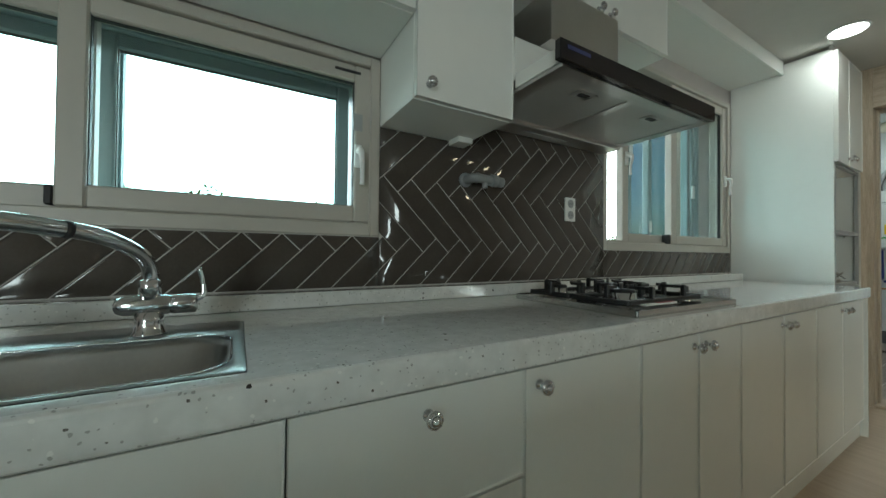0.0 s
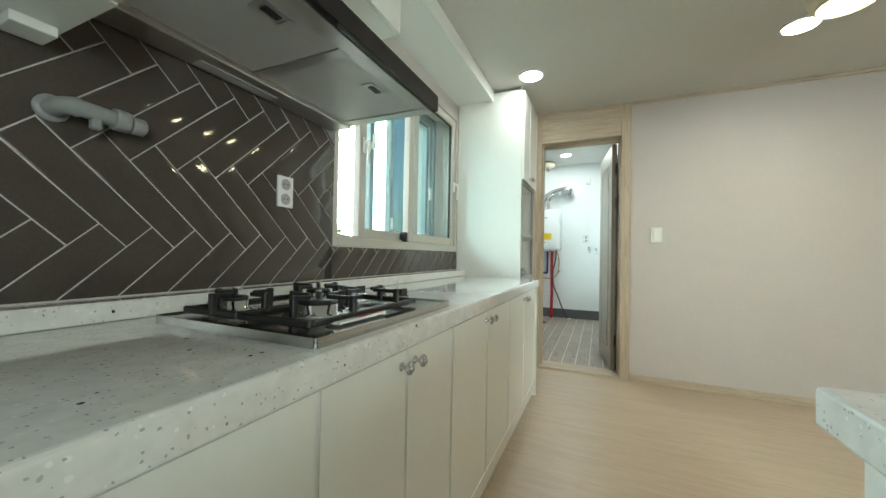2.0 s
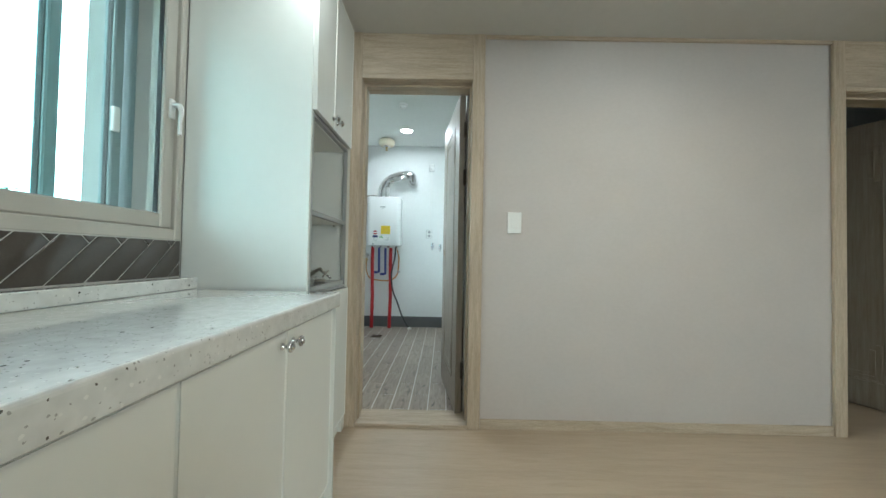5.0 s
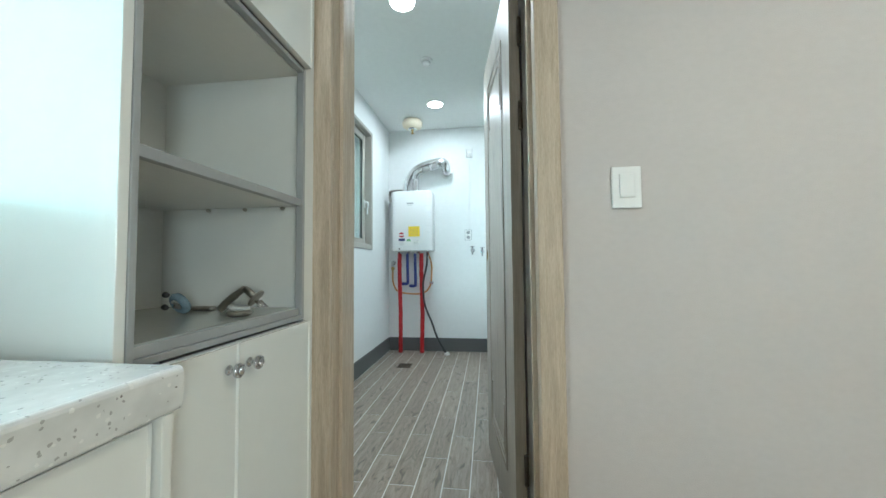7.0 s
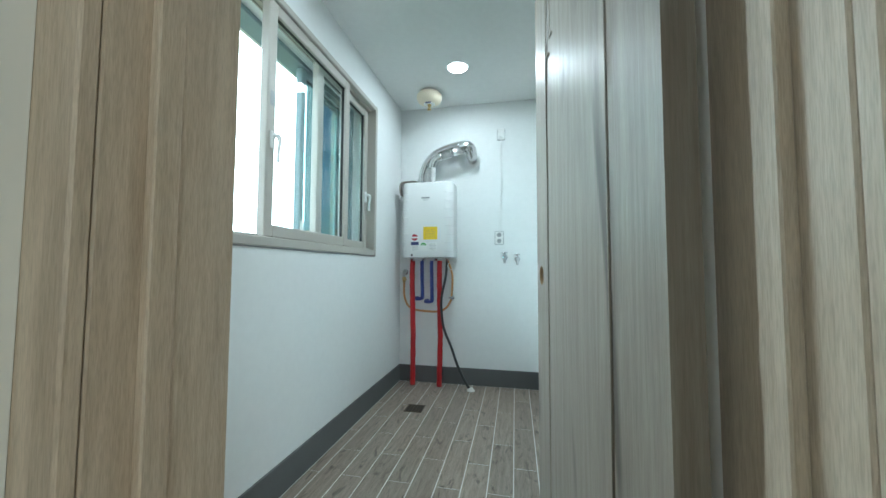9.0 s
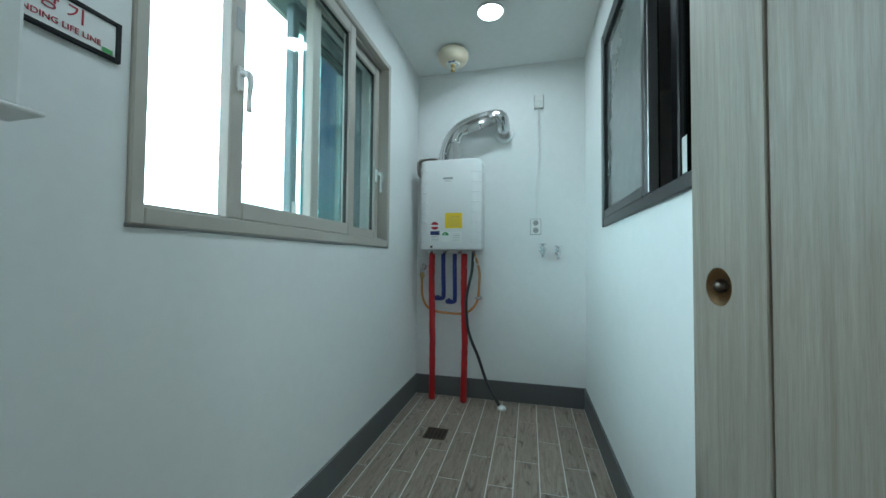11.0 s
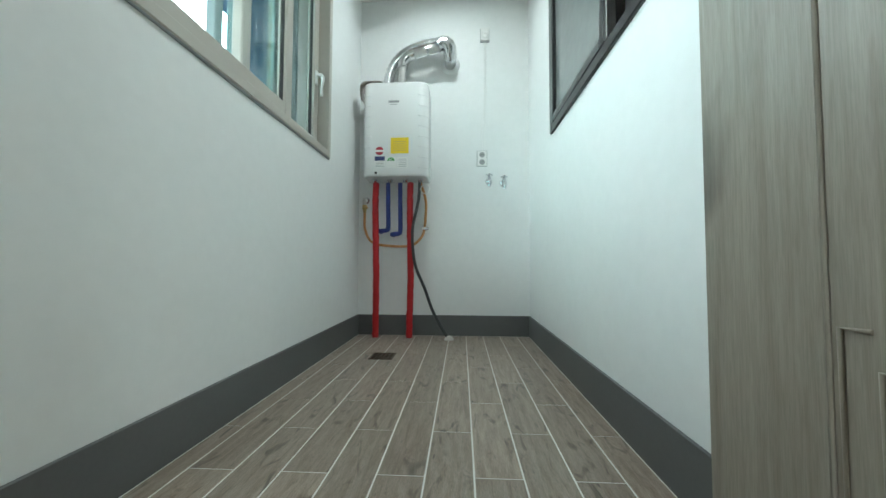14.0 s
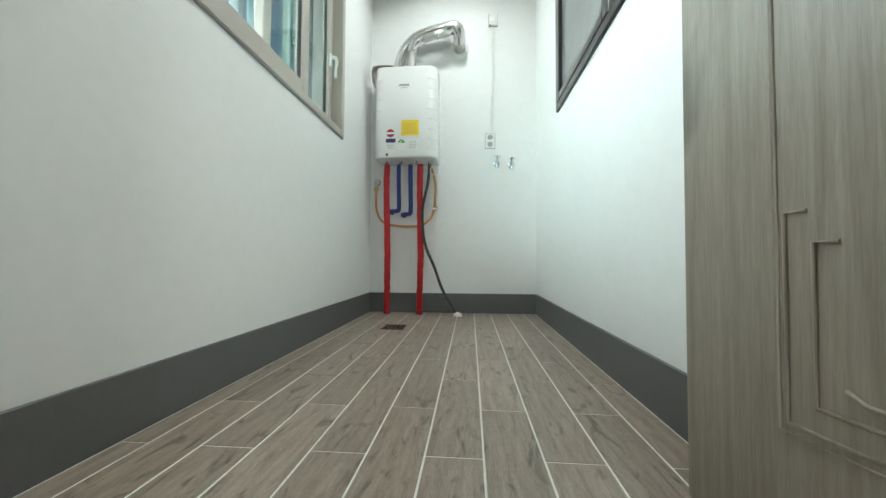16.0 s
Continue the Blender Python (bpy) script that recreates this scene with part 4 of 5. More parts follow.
for k in (-0.012, 0.0, 0.012):
    part("fixing_screw", bm_tube([(3.735 + k, 0.792, 0.913), (3.735 + k, 0.770, 0.893)], 0.0026, 6), M_CHROME, hs)
part("loose_rose", bm_ring(pose(3.685, 0.81, NZ + 0.0085), 0.0235, 0.008), M_NICKEL, hs)
part("bag", bm_ring(pose(3.69, 0.815, NZ + 0.020, 8, 5, 0), 0.021, 0.007), M_FILM, hs)
h2 = thing("door_knob_set", (3.70, 1.0, NZ), "round lock set in bluish wrap on the niche floor", "door handle", "door handles in the niche")
part("wrap", bm_ring(pose(3.70, 1.0, NZ + 0.030, 62, 0, 75), 0.021, 0.0115), M_BLUEFILM, h2)
part("lock_body", bm_lathe([(0.004, -0.014), (0.016, -0.012), (0.017, 0.006), (0.009, 0.010), (0.008, 0.020)], pose(3.70, 1.0, NZ + 0.030, 62, 0, 255), 16), M_CHROME, h2)
for dy, dz in ((0.026, 0.052), (0.028, 0.018)):
    part("wrap_end", bm_lathe([(0.006, 0), (0.008, 0.004), (0.008, 0.012), (0.004, 0.015)], pose(3.688, 1.0 + dy, NZ + dz, 70, 0, 180), 10), M_INKK, h2)
part("spare_plate", bm_box(3.775, 3.80, 0.97, 1.08, NZ + 0.0005, NZ + 0.012, 0.003), M_NICKEL, h2)
ts = part("tissue", clear_lump((3.352, 0.80, 1.217), 0.024, 21), M_PAPER, base=(3.352, 0.80, 1.217))
tagged(ts, "crumpled white tissue on the shelf", "tissue")

# ---- gas hob ----
hob = thing("gas_hob", (1.31, 0.85, CT), "three-burner steel gas hob with black cast-iron grates", "gas hob")
QX0, QX1, QY0, QY1 = 1.008, 1.606, 0.612, 1.095
b = bm_box(QX0, QX1, QY0, QY1, CT + 0.0005, CT + 0.020, 0)
top = max(b.faces, key=lambda f: f.calc_center_median().z)
bmesh.ops.inset_individual(b, faces=[top], thickness=0.020, depth=0.006)
bmesh.ops.inset_individual(b, faces=[top], thickness=0.012, depth=-0.004)
bmesh.ops.bevel(b, geom=[e for e in b.edges if abs(e.verts[0].co.z - e.verts[1].co.z) > 0.004], offset=0.006, segments=3, affect="EDGES")
part("hob_plate", b, M_HOB, hob)
ZT = CT + 0.022
part("warning_label", bm_box(1.115, 1.285, 0.650, 0.690, ZT - 0.0005, ZT + 0.0045), M_PAPER, hob, "red and white warning sticker")
part("label_bar", bm_box(1.185, 1.225, 0.652, 0.688, ZT + 0.0047, ZT + 0.0054), M_INKR, hob)
part("label_bar", bm_box(1.235, 1.28, 0.656, 0.664, ZT + 0.0047, ZT + 0.0054), M_INKR, hob)
for bx, by, r in ((1.185, 0.775, 0.046), (1.375, 0.955, 0.036), (1.125, 0.985, 0.030)):
    bn = part("burner", bm_lathe([(r * 1.3, 0), (r * 1.25, 0.006), (r, 0.008), (r, 0.026), (r * 0.9, 0.028)], pose(bx, by, ZT), 24), M_CHROME, hob)
    part("burner_cap", bm_lathe([(r * 0.96, 0.0285), (r * 0.98, 0.033), (r * 0.85, 0.037), (r * 0.2, 0.038)], pose(bx, by, ZT), 24), M_IRON, bn)
    part("sensor_pin", bm_lathe([(0.006, 0.038), (0.006, 0.054), (0.0075, 0.055), (0.0075, 0.058)], pose(bx, by, ZT), 10), M_STEEL, bn)
    part("drip_ring", bm_lathe([(r * 1.7, 0.0), (r * 1.7, 0.003), (r * 1.35, 0.004)], pose(bx, by, ZT - 0.001), 24), M_STEEL, bn)
for gx0, gx1, gy0, gy1, bx, by in ((1.045, 1.475, 0.665, 0.865, 1.185, 0.775), (1.045, 1.475, 0.872, 1.055, 1.375, 0.955)):
    g = part("grate", bm_frame(gx0, gx1, gy0, gy1, ZT + 0.001, ZT + 0.017, 0.014, 0.003), M_IRON, hob, "black cast-iron pan support")
    g.data.transform(Matrix(((1, 0, 0, 0), (0, 0, 1, 0), (0, 1, 0, 0), (0, 0, 0, 1))))
    for cx in (bx, 1.125 if by > 0.9 else 1.37):
        for dx, dy in ((1, 0), (-1, 0), (0, 1), (0, -1)):
            ex = cx + dx * 0.075 if dx else cx
            ey = (gy1 - 0.008 if dy > 0 else gy0 + 0.008) if dy else by
            mx, my = cx + dx * 0.032, by + dy * 0.032
            bm = bm_box(min(mx, ex) - 0.005, max(mx, ex) + 0.005, min(my, ey) - 0.005, max(my, ey) + 0.005, ZT + 0.040, ZT + 0.050, 0.002)
            bm_box(ex - 0.007, ex + 0.007, ey - 0.007, ey + 0.007, ZT + 0.004, ZT + 0.052, 0.002, bm=bm)
            part("prong", bm, M_IRON, g)
for i in range(3):
    kx, ky = 1.530 + 0.0 * i, 0.745 + 0.083 * i
    kb = part("control_knob", bm_lathe([(0.023, 0), (0.022, 0.004), (0.019, 0.010), (0.019, 0.014)], pose(kx, ky, ZT), 18), M_CHROME, hob)
    part("knob_grip", bm_box(kx - 0.019, kx + 0.019, ky - 0.006, ky + 0.006, ZT + 0.0145, ZT + 0.036, 0.003, 2), M_IRON, kb)

# island
isl = thing("kitchen_island", (0.2, -0.45, 0), "white island with a pale speckled terrazzo top", "kitchen island")
part("island_top", bm_box(-0.9, 1.195, -0.80, -0.110, 0.815, CT, 0.006, 2), M_TERR, isl)
part("body", bm_box(-0.88, 1.165, -0.78, -0.145, 0, 0.8145, 0.002), M_WHITE, isl)

# switch, sockets and gas stub
def wall_plate(name, c, w, h, face, label, category):
    """A small plate on a wall; face is 'x-' or 'y-' or 'x' for the way that it looks."""
    x, y, z = c
    e = thing(name, c, label, category)
    if face == "x-":
        part("plate", bm_box(x - 0.009, x, y - w / 2, y + w / 2, z - h / 2, z + h / 2, 0.003, 2), M_PLASTIC, e)
    else:
        part("plate", bm_box(x - w / 2, x + w / 2, y - 0.009, y, z - h / 2, z + h / 2, 0.003, 2), M_PLASTIC, e)
    return e


sw = wall_plate("light_switch", (DX, -0.268, 1.238), 0.085, 0.128, "x-", "white one-gang light switch", "light switch")
part("rocker", bm_box(DX - 0.014, DX - 0.0092, -0.268 - 0.022, -0.268 + 0.022, 1.206, 1.279, 0.002, 2), M_PLASTIC, sw)


def socket_holes(e, c, face):
    x, y, z = c
    for dz in (0.028, -0.028):
        m = pose(x, y, z + dz, 90, 0, 0) if face == "y-" else pose(x, y, z + dz, 0, -90, 0)
        s = part("socket", bm_lathe([(0.021, 0.0092), (0.021, 0.0105), (0.018, 0.0105), (0.017, 0.0095)], m, 20), M_INKGR, e)
        for k in (-0.008, 0.008):
            part("pin_hole", bm_lathe([(0.0028, 0.0096), (0.0028, 0.0112)], m @ pose(k if face == "y-" else 0, 0 if face == "y-" else k, 0), 8), M_INKK, s)


so = wall_plate("double_socket", (1.513, KY - 0.013, 1.268), 0.072, 0.118, "y-", "white vertical double socket on the tiles", "socket")
socket_holes(so, (1.513, KY - 0.013, 1.268), "y-")
gs = thing("gas_stub", (0.94, 1.265, 1.344), "capped grey gas pipe stub with valve on the tiles", "gas valve")
part("flange", bm_lathe([(0.030, 0), (0.030, 0.006), (0.02, 0.010)], pose(0.885, 1.268, 1.345, 90, 0, 0), 16), M_PIPEGREY, gs)
part("pipe", bm_tube(smooth_path([(0.885, 1.265, 1.345), (0.885, 1.225, 1.345), (0.90, 1.205, 1.345), (0.93, 1.20, 1.343), (1.0, 1.20, 1.338)], 4), [0.019] * 8 + [0.021] * 2 + [0.018] * 7, 12), M_PIPEGREY, gs)
part("valve_body", bm_lathe([(0.025, 0), (0.026, 0.005), (0.026, 0.028), (0.022, 0.03)], pose(0.965, 1.20, 1.341, 0, 90, 0), 8), M_PIPEGREY, gs)
part("valve_lever", bm_box(0.925, 0.945, 1.19, 1.21, 1.305, 1.335, 0.004), M_PIPEGREY, gs)
part("end_cap", bm_lathe([(0.020, 0), (0.021, 0.004), (0.021, 0.026), (0.015, 0.03)], pose(0.998, 1.20, 1.338, 0, 90, 0), 12), M_PIPEGREY, gs)


def downlight(c, r, label, watts, warm=(1, 0.97, 0.92)):
    x, y, z = c
    e = thing("downlight", c, label, "ceiling lamp", "round ceiling lamps")
    part("trim_ring", bm_lathe([(r + 0.010, -0.001), (r + 0.008, -0.008), (r, -0.010), (r - 0.001, -0.001)], pose(x, y, z), 32), M_PLASTIC, e)
    d = part("diffuser", bm_lathe([(r - 0.002, -0.0015), (r - 0.003, -0.009), (r * 0.6, -0.011), (0.001, -0.0115)], pose(x, y, z), 32), M_LAMP, e)
    area_lamp("lamp", (x, y, z - 0.02), (x, y, 0), 2 * r, 2 * r, watts, warm, "DISK")


downlight((3.164, 0.643, CEIL), 0.082, "round recessed ceiling lamp, lit", 3.2)
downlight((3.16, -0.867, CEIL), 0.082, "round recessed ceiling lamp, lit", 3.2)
downlight((6.28, 0.66, UCEIL), 0.078, "round utility ceiling lamp, lit", 9, (0.95, 0.98, 1))
downlight((4.876, 0.655, UCEIL), 0.078, "round utility ceiling lamp, lit", 9, (0.95, 0.98, 1))


def pendant(x, y):
    e = thing("pendant_lamp", (x, y, CEIL), "perforated ivory ceramic pendant lamp, lit warm", "pendant lamp", "pendant lamps")
    zb = 2.20
    prof = [(0.098, 0), (0.118, 0.02), (0.128, 0.05), (0.120, 0.095), (0.085, 0.135), (0.03, 0.155)]
    b = bm_lathe(prof, pose(x, y, zb), 40)
    bmesh.ops.delete(b, geom=[f for f in b.faces if len(f.verts) > 4 and f.calc_center_median().z < zb + 0.01], context="FACES")
    sh = part("shade", b, M_CERAM, e)
    md = sh.modifiers.new("thick", "SOLIDIFY")
    md.thickness = -0.004
    rng = random.Random(5)
    hb = None
    for row in range(7):
        z = 0.028 + row * 0.014
        r = np.interp(z, [p[1] for p in prof], [p[0] for p in prof])
        for k in range(34):
            a = 2 * math.pi * (k + 0.5 * (row % 2)) / 34 + rng.uniform(-0.03, 0.03)
            s = rng.uniform(0.003, 0.0055)
            hb = bm_lathe([(s, 0), (s * 0.8, 0.0012)], pose(x + r * math.cos(a), y + r * math.sin(a), zb + z, 90, 0, math.degrees(a) + 90), 6, bm=hb)
    tagged(part("light_holes", hb, M_WARM, sh, "glowing pierced holes"), kind="stuff")
    part("bulb_glow", bm_lathe([(0.094, 0.006), (0.094, 0.010), (0.02, 0.012)], pose(x, y, zb), 32), M_WARM, e)
    part("stem", bm_tube([(x, y, zb + 0.154), (x, y, CEIL)], 0.008, 8), M_CHROME, e)
    area_lamp("pendant_light", (x, y, zb - 0.005), (x, y, 0), 0.18, 0.18, 3, (1, 0.8, 0.55), "DISK")


pendant(2.69, -0.84)
pendant(2.70, -1.14)

# ---- utility room ----
sk = 0.152
structure("skirting_utility_north", bm_box(UX0, UX1 - 0.013, UY - 0.012, UY, 0, sk, 0.001), M_SKIRT, "grey painted skirting band", "skirting")
structure("skirting_utility_south", bm_box(UX0, UX1 - 0.013, UYS, UYS + 0.012, 0, sk, 0.001), M_SKIRT, "grey painted skirting band", "skirting")
structure("skirting_utility_end", bm_box(UX1 - 0.012, UX1, UYS, UY, 0, sk, 0.001), M_SKIRT, "grey painted skirting band", "skirting")

boiler = thing("gas_boiler", (6.83, 0.995, 1.15), "white wall-hung gas boiler with stickers", "boiler")
BX, BY0, BY1, BZ0, BZ1 = 6.705, 0.771, 1.247, 1.165, 1.848
RB = 0.07


def boiler_outline(inset):
    """Plan of the casing: square to the wall, large soft corners in front."""
    out = [(UX1 - 0.001, BY0 + inset)]
    for cy, a0 in ((BY0 + RB, -90), (BY1 - RB, 180)):
        for k in range(9):
            a = radians(a0 - 90 * k / 8)
            out.append((BX + RB + (RB - inset) * math.cos(a), cy + (RB - inset) * math.sin(a)))
    return out + [(UX1 - 0.001, BY1 - inset)]


b = bmesh.new()
rings = [[b.verts.new((x, y, z)) for x, y in boiler_outline(i)] for i, z in ((0.014, BZ0), (0.004, BZ0 + 0.004), (0.0, BZ0 + 0.014), (0.0, BZ1 - 0.014), (0.004, BZ1 - 0.004), (0.014, BZ1))]
for r0, r1 in zip(rings, rings[1:]):
    for k in range(len(r0) - 1):
        b.faces.new((r0[k], r0[k + 1], r1[k + 1], r1[k])).smooth = True
b.faces.new(rings[0])
b.faces.new(rings[-1])
part("casing", b, M_BOILER, boiler)
_front = boiler_outline(0.0005)
for i in range(8):
    z = BZ0 + 0.06 + i * 0.075
    for pts in (_front[2:10], _front[10:18]):
        part("rib", bm_tube([(x, y, z) for x, y in pts], 0.0042, 8), M_BOILER, boiler)


def label_on_boiler(nm, y0, y1, z0, z1, mat, d=0.001):
    part(nm, bm_box(BX - d, BX, min(y0, y1), max(y0, y1), z0, z1), mat, boiler)


def by(f):
    return BY1 - f * (BY1 - BY0)


label_on_boiler("yellow_sticker", by(0.44), by(0.71), 1.325, 1.440, M_YELLOW)
for i in range(5):
    label_on_boiler("print_line", by(0.48), by(0.67), 1.345 + 0.016 * i, 1.349 + 0.016 * i, M_BRASS, 0.0016)
part("round_sticker", bm_lathe([(0.03, 0), (0.03, 0.0012)], pose(BX, by(0.27), 1.345, 0, -90, 0), 24), M_INKR, boiler)
label_on_boiler("sticker_band", by(0.20), by(0.34), 1.338, 1.352, M_PAPER, 0.0018)
label_on_boiler("blue_sticker", by(0.20), by(0.35), 1.275, 1.305, M_INKB)
label_on_boiler("white_sticker", by(0.20), by(0.35), 1.222, 1.274, M_PAPER)
for i in range(4):
    label_on_boiler("print_line", by(0.215), by(0.335), 1.230 + 0.011 * i, 1.233 + 0.011 * i, M_INKGR, 0.0016)
label_on_boiler("energy_label", by(0.37), by(0.52), 1.222, 1.30, M_PAPER)
part("energy_arc", bm_lathe([(0.026, 0.001), (0.026, 0.0018), (0.016, 0.0018), (0.016, 0.001)], pose(BX, by(0.445), 1.272, 0, -90, 0), 20), M_GREENI, boiler)
label_on_boiler("energy_label_foot", by(0.385), by(0.505), 1.240, 1.272, M_PAPER, 0.0022)
label_on_boiler("text_sticker", by(0.54), by(0.70), 1.222, 1.30, M_PAPER)
for i in range(5):
    label_on_boiler("print_line", by(0.56), by(0.68), 1.230 + 0.013 * i, 1.233 + 0.013 * i, M_INKGR, 0.0016)
label_on_boiler("maker_mark", by(0.40), by(0.56), 1.695, 1.710, M_INKGR)
label_on_boiler("maker_line", by(0.43), by(0.53), 1.680, 1.684, M_INKGR)
label_on_boiler("corner_mark", by(0.20), by(0.235), 1.178, 1.195, M_INKK)
for i in range(4):
    f = 0.15 + 0.24 * i
    part("connector", bm_lathe([(0.020, 0), (0.020, 0.014), (0.015, 0.016), (0.015, 0.03)], pose(6.81, by(f), BZ0 + 0.002, 180, 0, 0), 12), M_CHROME, boiler)
# torn sheet of foil at the top corner
sheet = smooth_path([(BX + 0.03, BY1 - 0.14, BZ1 + 0.012), (BX + 0.02, BY1 - 0.05, BZ1 + 0.014), (BX + 0.02, BY1 + 0.01, BZ1 - 0.005), (BX + 0.015, BY1 + 0.018, BZ1 - 0.06), (BX + 0.02, BY1 + 0.010, BZ1 - 0.12)], 5)
b = bmesh.new()
r0 = [b.verts.new(p + Vector((-0.012, 0, 0.002 * math.sin(i)))) for i, p in enumerate(sheet)]
r1 = [b.verts.new(p + Vector((0.10 + 0.012 * math.sin(i * 1.7), 0.002, 0.006))) for i, p in enumerate(sheet)]
for i in range(len(r0) - 1):
    b.faces.new((r0[i], r0[i + 1], r1[i + 1], r1[i])).smooth = True
ret = bmesh.ops.extrude_face_region(b, geom=b.faces[:])
bmesh.ops.translate(b, verts=[v for v in ret["geom"] if isinstance(v, bmesh.types.BMVert)], vec=(0, 0.003, 0.003))
part("cover_flap", b, M_NICKEL, boiler, "bent grey cover flap")


def dense(points, gap):
    p = smooth_path(points, 24)
    out, acc = [p[0]], 0.0
    for a, c in zip(p, p[1:]):
        acc += (c - a).length
        if acc >= gap:
            out.append(c)
            acc = 0.0
    return out


flue = thing("boiler_flue", (6.85, 0.9, BZ1), "crimped silver flue ducts bent from boiler to wall", "flue duct")
p1 = dense([(6.835, 1.085, BZ1 - 0.005), (6.835, 1.08, BZ1 + 0.09), (6.835, 1.04, BZ1 + 0.20), (6.835, 0.96, BZ1 + 0.285), (6.835, 0.86, BZ1 + 0.33), (6.835, 0.75, BZ1 + 0.355), (6.835, 0.675, BZ1 + 0.365)], 0.012)
part("intake_duct", bm_tube(p1, 0.032, 20, crimp=0.24), M_FOIL, flue)
p2 = smooth_path([(6.79, 0.975, BZ1 - 0.004), (6.79, 0.975, BZ1 + 0.06), (6.79, 0.973, BZ1 + 0.15)], 6)
part("exhaust_riser", bm_tube(p2, 0.029, 18), M_STEEL, flue)
p2b = dense([(6.79, 0.974, BZ1 + 0.14), (6.79, 0.965, BZ1 + 0.19), (6.79, 0.93, BZ1 + 0.232), (6.79, 0.875, BZ1 + 0.253)], 0.010)
part("exhaust_elbow", bm_tube(p2b, 0.036, 18, crimp=0.12), M_FOIL, flue)
part("exhaust_pipe", bm_tube([(6.79, 0.885, BZ1 + 0.250), (6.79, 0.70, BZ1 + 0.298)], 0.031, 18), M_STEEL, flue)
part("clamp", bm_tube([(6.79, 0.80, BZ1 + 0.272), (6.79, 0.78, BZ1 + 0.277)], 0.036, 18), M_CHROME, flue)
p3 = dense([(6.80, 0.72, BZ1 + 0.315), (6.80, 0.665, BZ1 + 0.335), (6.805, 0.628, BZ1 + 0.315), (6.83, 0.620, BZ1 + 0.275), (6.87, 0.620, BZ1 + 0.25)], 0.010)
part("wall_elbow", bm_tube(p3, 0.046, 20, crimp=0.10), M_FOIL, flue)
part("wall_tail", bm_tube([(6.85, 0.620, BZ1 + 0.262), (6.939, 0.622, BZ1 + 0.245)], 0.043, 20), M_STEEL, flue)
part("wall_ring", bm_lathe([(0.075, 0), (0.073, 0.004), (0.046, 0.010)], pose(UX1, 0.622, BZ1 + 0.245, 0, -90, 0), 28), M_UWALL, flue)

wob = lambda i, k: 0.004 * noise.noise((i * 1.3, k, 0))
for f, bottom in ((0.17, 1.165), (0.71, 0.915)):
    y = by(f)
    rp = thing("heating_pipe", (6.85, bottom, 0), "red foam-wrapped heating pipe from boiler to floor", "pipe", "red heating pipes")
    pts = smooth_path([(6.81, y, BZ0 - 0.028), (6.815, y + 0.003, 0.95), (6.83, y + 0.002, 0.70), (6.835, y - 0.002, 0.45), (6.84, (y + bottom) / 2, 0.20), (6.84, bottom, 0.0)], 7)
    pts = [p + Vector((wob(i, y), wob(i, y + 5), 0)) for i, p in enumerate(pts)]
    part("foam_sleeve", bm_tube(pts, [0.0235 + 0.0025 * noise.noise((i * 0.9, y, 3)) for i in range(len(pts))], 14), M_RED, rp)
for f, z, yo in ((0.36, 0.79, 0.055), (0.55, 0.765, 0.05)):
    y = by(f)
    bp = thing("water_pipe", (6.85, y, 0.8), "blue foam-wrapped water pipe under the boiler", "pipe", "blue water pipes")
    pts = smooth_path([(6.81, y, BZ0 - 0.028), (6.815, y, 1.0), (6.83, y, z + 0.03), (6.835, y + 0.012, z), (6.84, y + yo, z - 0.004), (6.87, y + yo + 0.02, z - 0.004), (UX1, y + yo + 0.02, z - 0.004)], 6)
    part("foam_sleeve", bm_tube(pts, 0.0165, 12), M_BLUE, bp)
gv = thing("gas_valve", (UX1, 1.26, 1.0), "steel gas valve with orange hose to the boiler", "gas valve")
part("wall_elbow", bm_tube(smooth_path([(UX1, 1.275, 1.03), (6.9, 1.275, 1.03), (6.88, 1.272, 1.02), (6.878, 1.27, 0.985)], 5), 0.014, 10), M_STEEL, gv)
part("rose", bm_lathe([(0.028, 0), (0.026, 0.005), (0.015, 0.007)], pose(UX1, 1.275, 1.03, 0, -90, 0), 16), M_CHROME, gv)
part("cock", bm_lathe([(0.017, 0), (0.019, 0.006), (0.019, 0.03), (0.014, 0.036), (0.011, 0.06)], pose(6.878, 1.268, 0.985, 180, 0, 0), 8), M_BRASS, gv)
part("cock_lever", bm_box(6.85, 6.862, 1.235, 1.275, 0.955, 0.967, 0.003), M_BRASS, gv)
hose = smooth_path([(6.878, 1.268, 0.93), (6.876, 1.262, 0.80), (6.86, 1.20, 0.70), (6.85, 1.05, 0.672), (6.85, 0.90, 0.68), (6.86, 0.82, 0.76), (6.85, 0.80, 0.90), (6.84, 0.80, 1.02), (6.83, 0.84, BZ0 - 0.01)], 7)
part("hose", bm_tube(hose, 0.0095, 10), M_ORANGE, gv)
part("hose_valve", bm_lathe([(0.013, 0), (0.016, 0.004), (0.016, 0.028), (0.010, 0.032)], pose(6.85, 0.795, 0.80, 0, -90, 0), 8), M_CHROME, gv)
part("valve_wing", bm_box(6.812, 6.82, 0.772, 0.822, 0.79, 0.81, 0.003), M_CHROME, gv)
cb = thing("condensate_hose", (6.77, 0.63, 0), "dark grey condensate hose running to the floor", "hose")
part("tube", bm_tube(smooth_path([(6.81, 0.84, BZ0 - 0.01), (6.805, 0.85, 1.0), (6.805, 0.89, 0.80), (6.81, 0.885, 0.62), (6.815, 0.86, 0.50), (6.815, 0.80, 0.36), (6.805, 0.74, 0.20), (6.785, 0.66, 0.06), (6.78, 0.62, 0.005)], 7), 0.0115, 10), M_GREYH, cb)
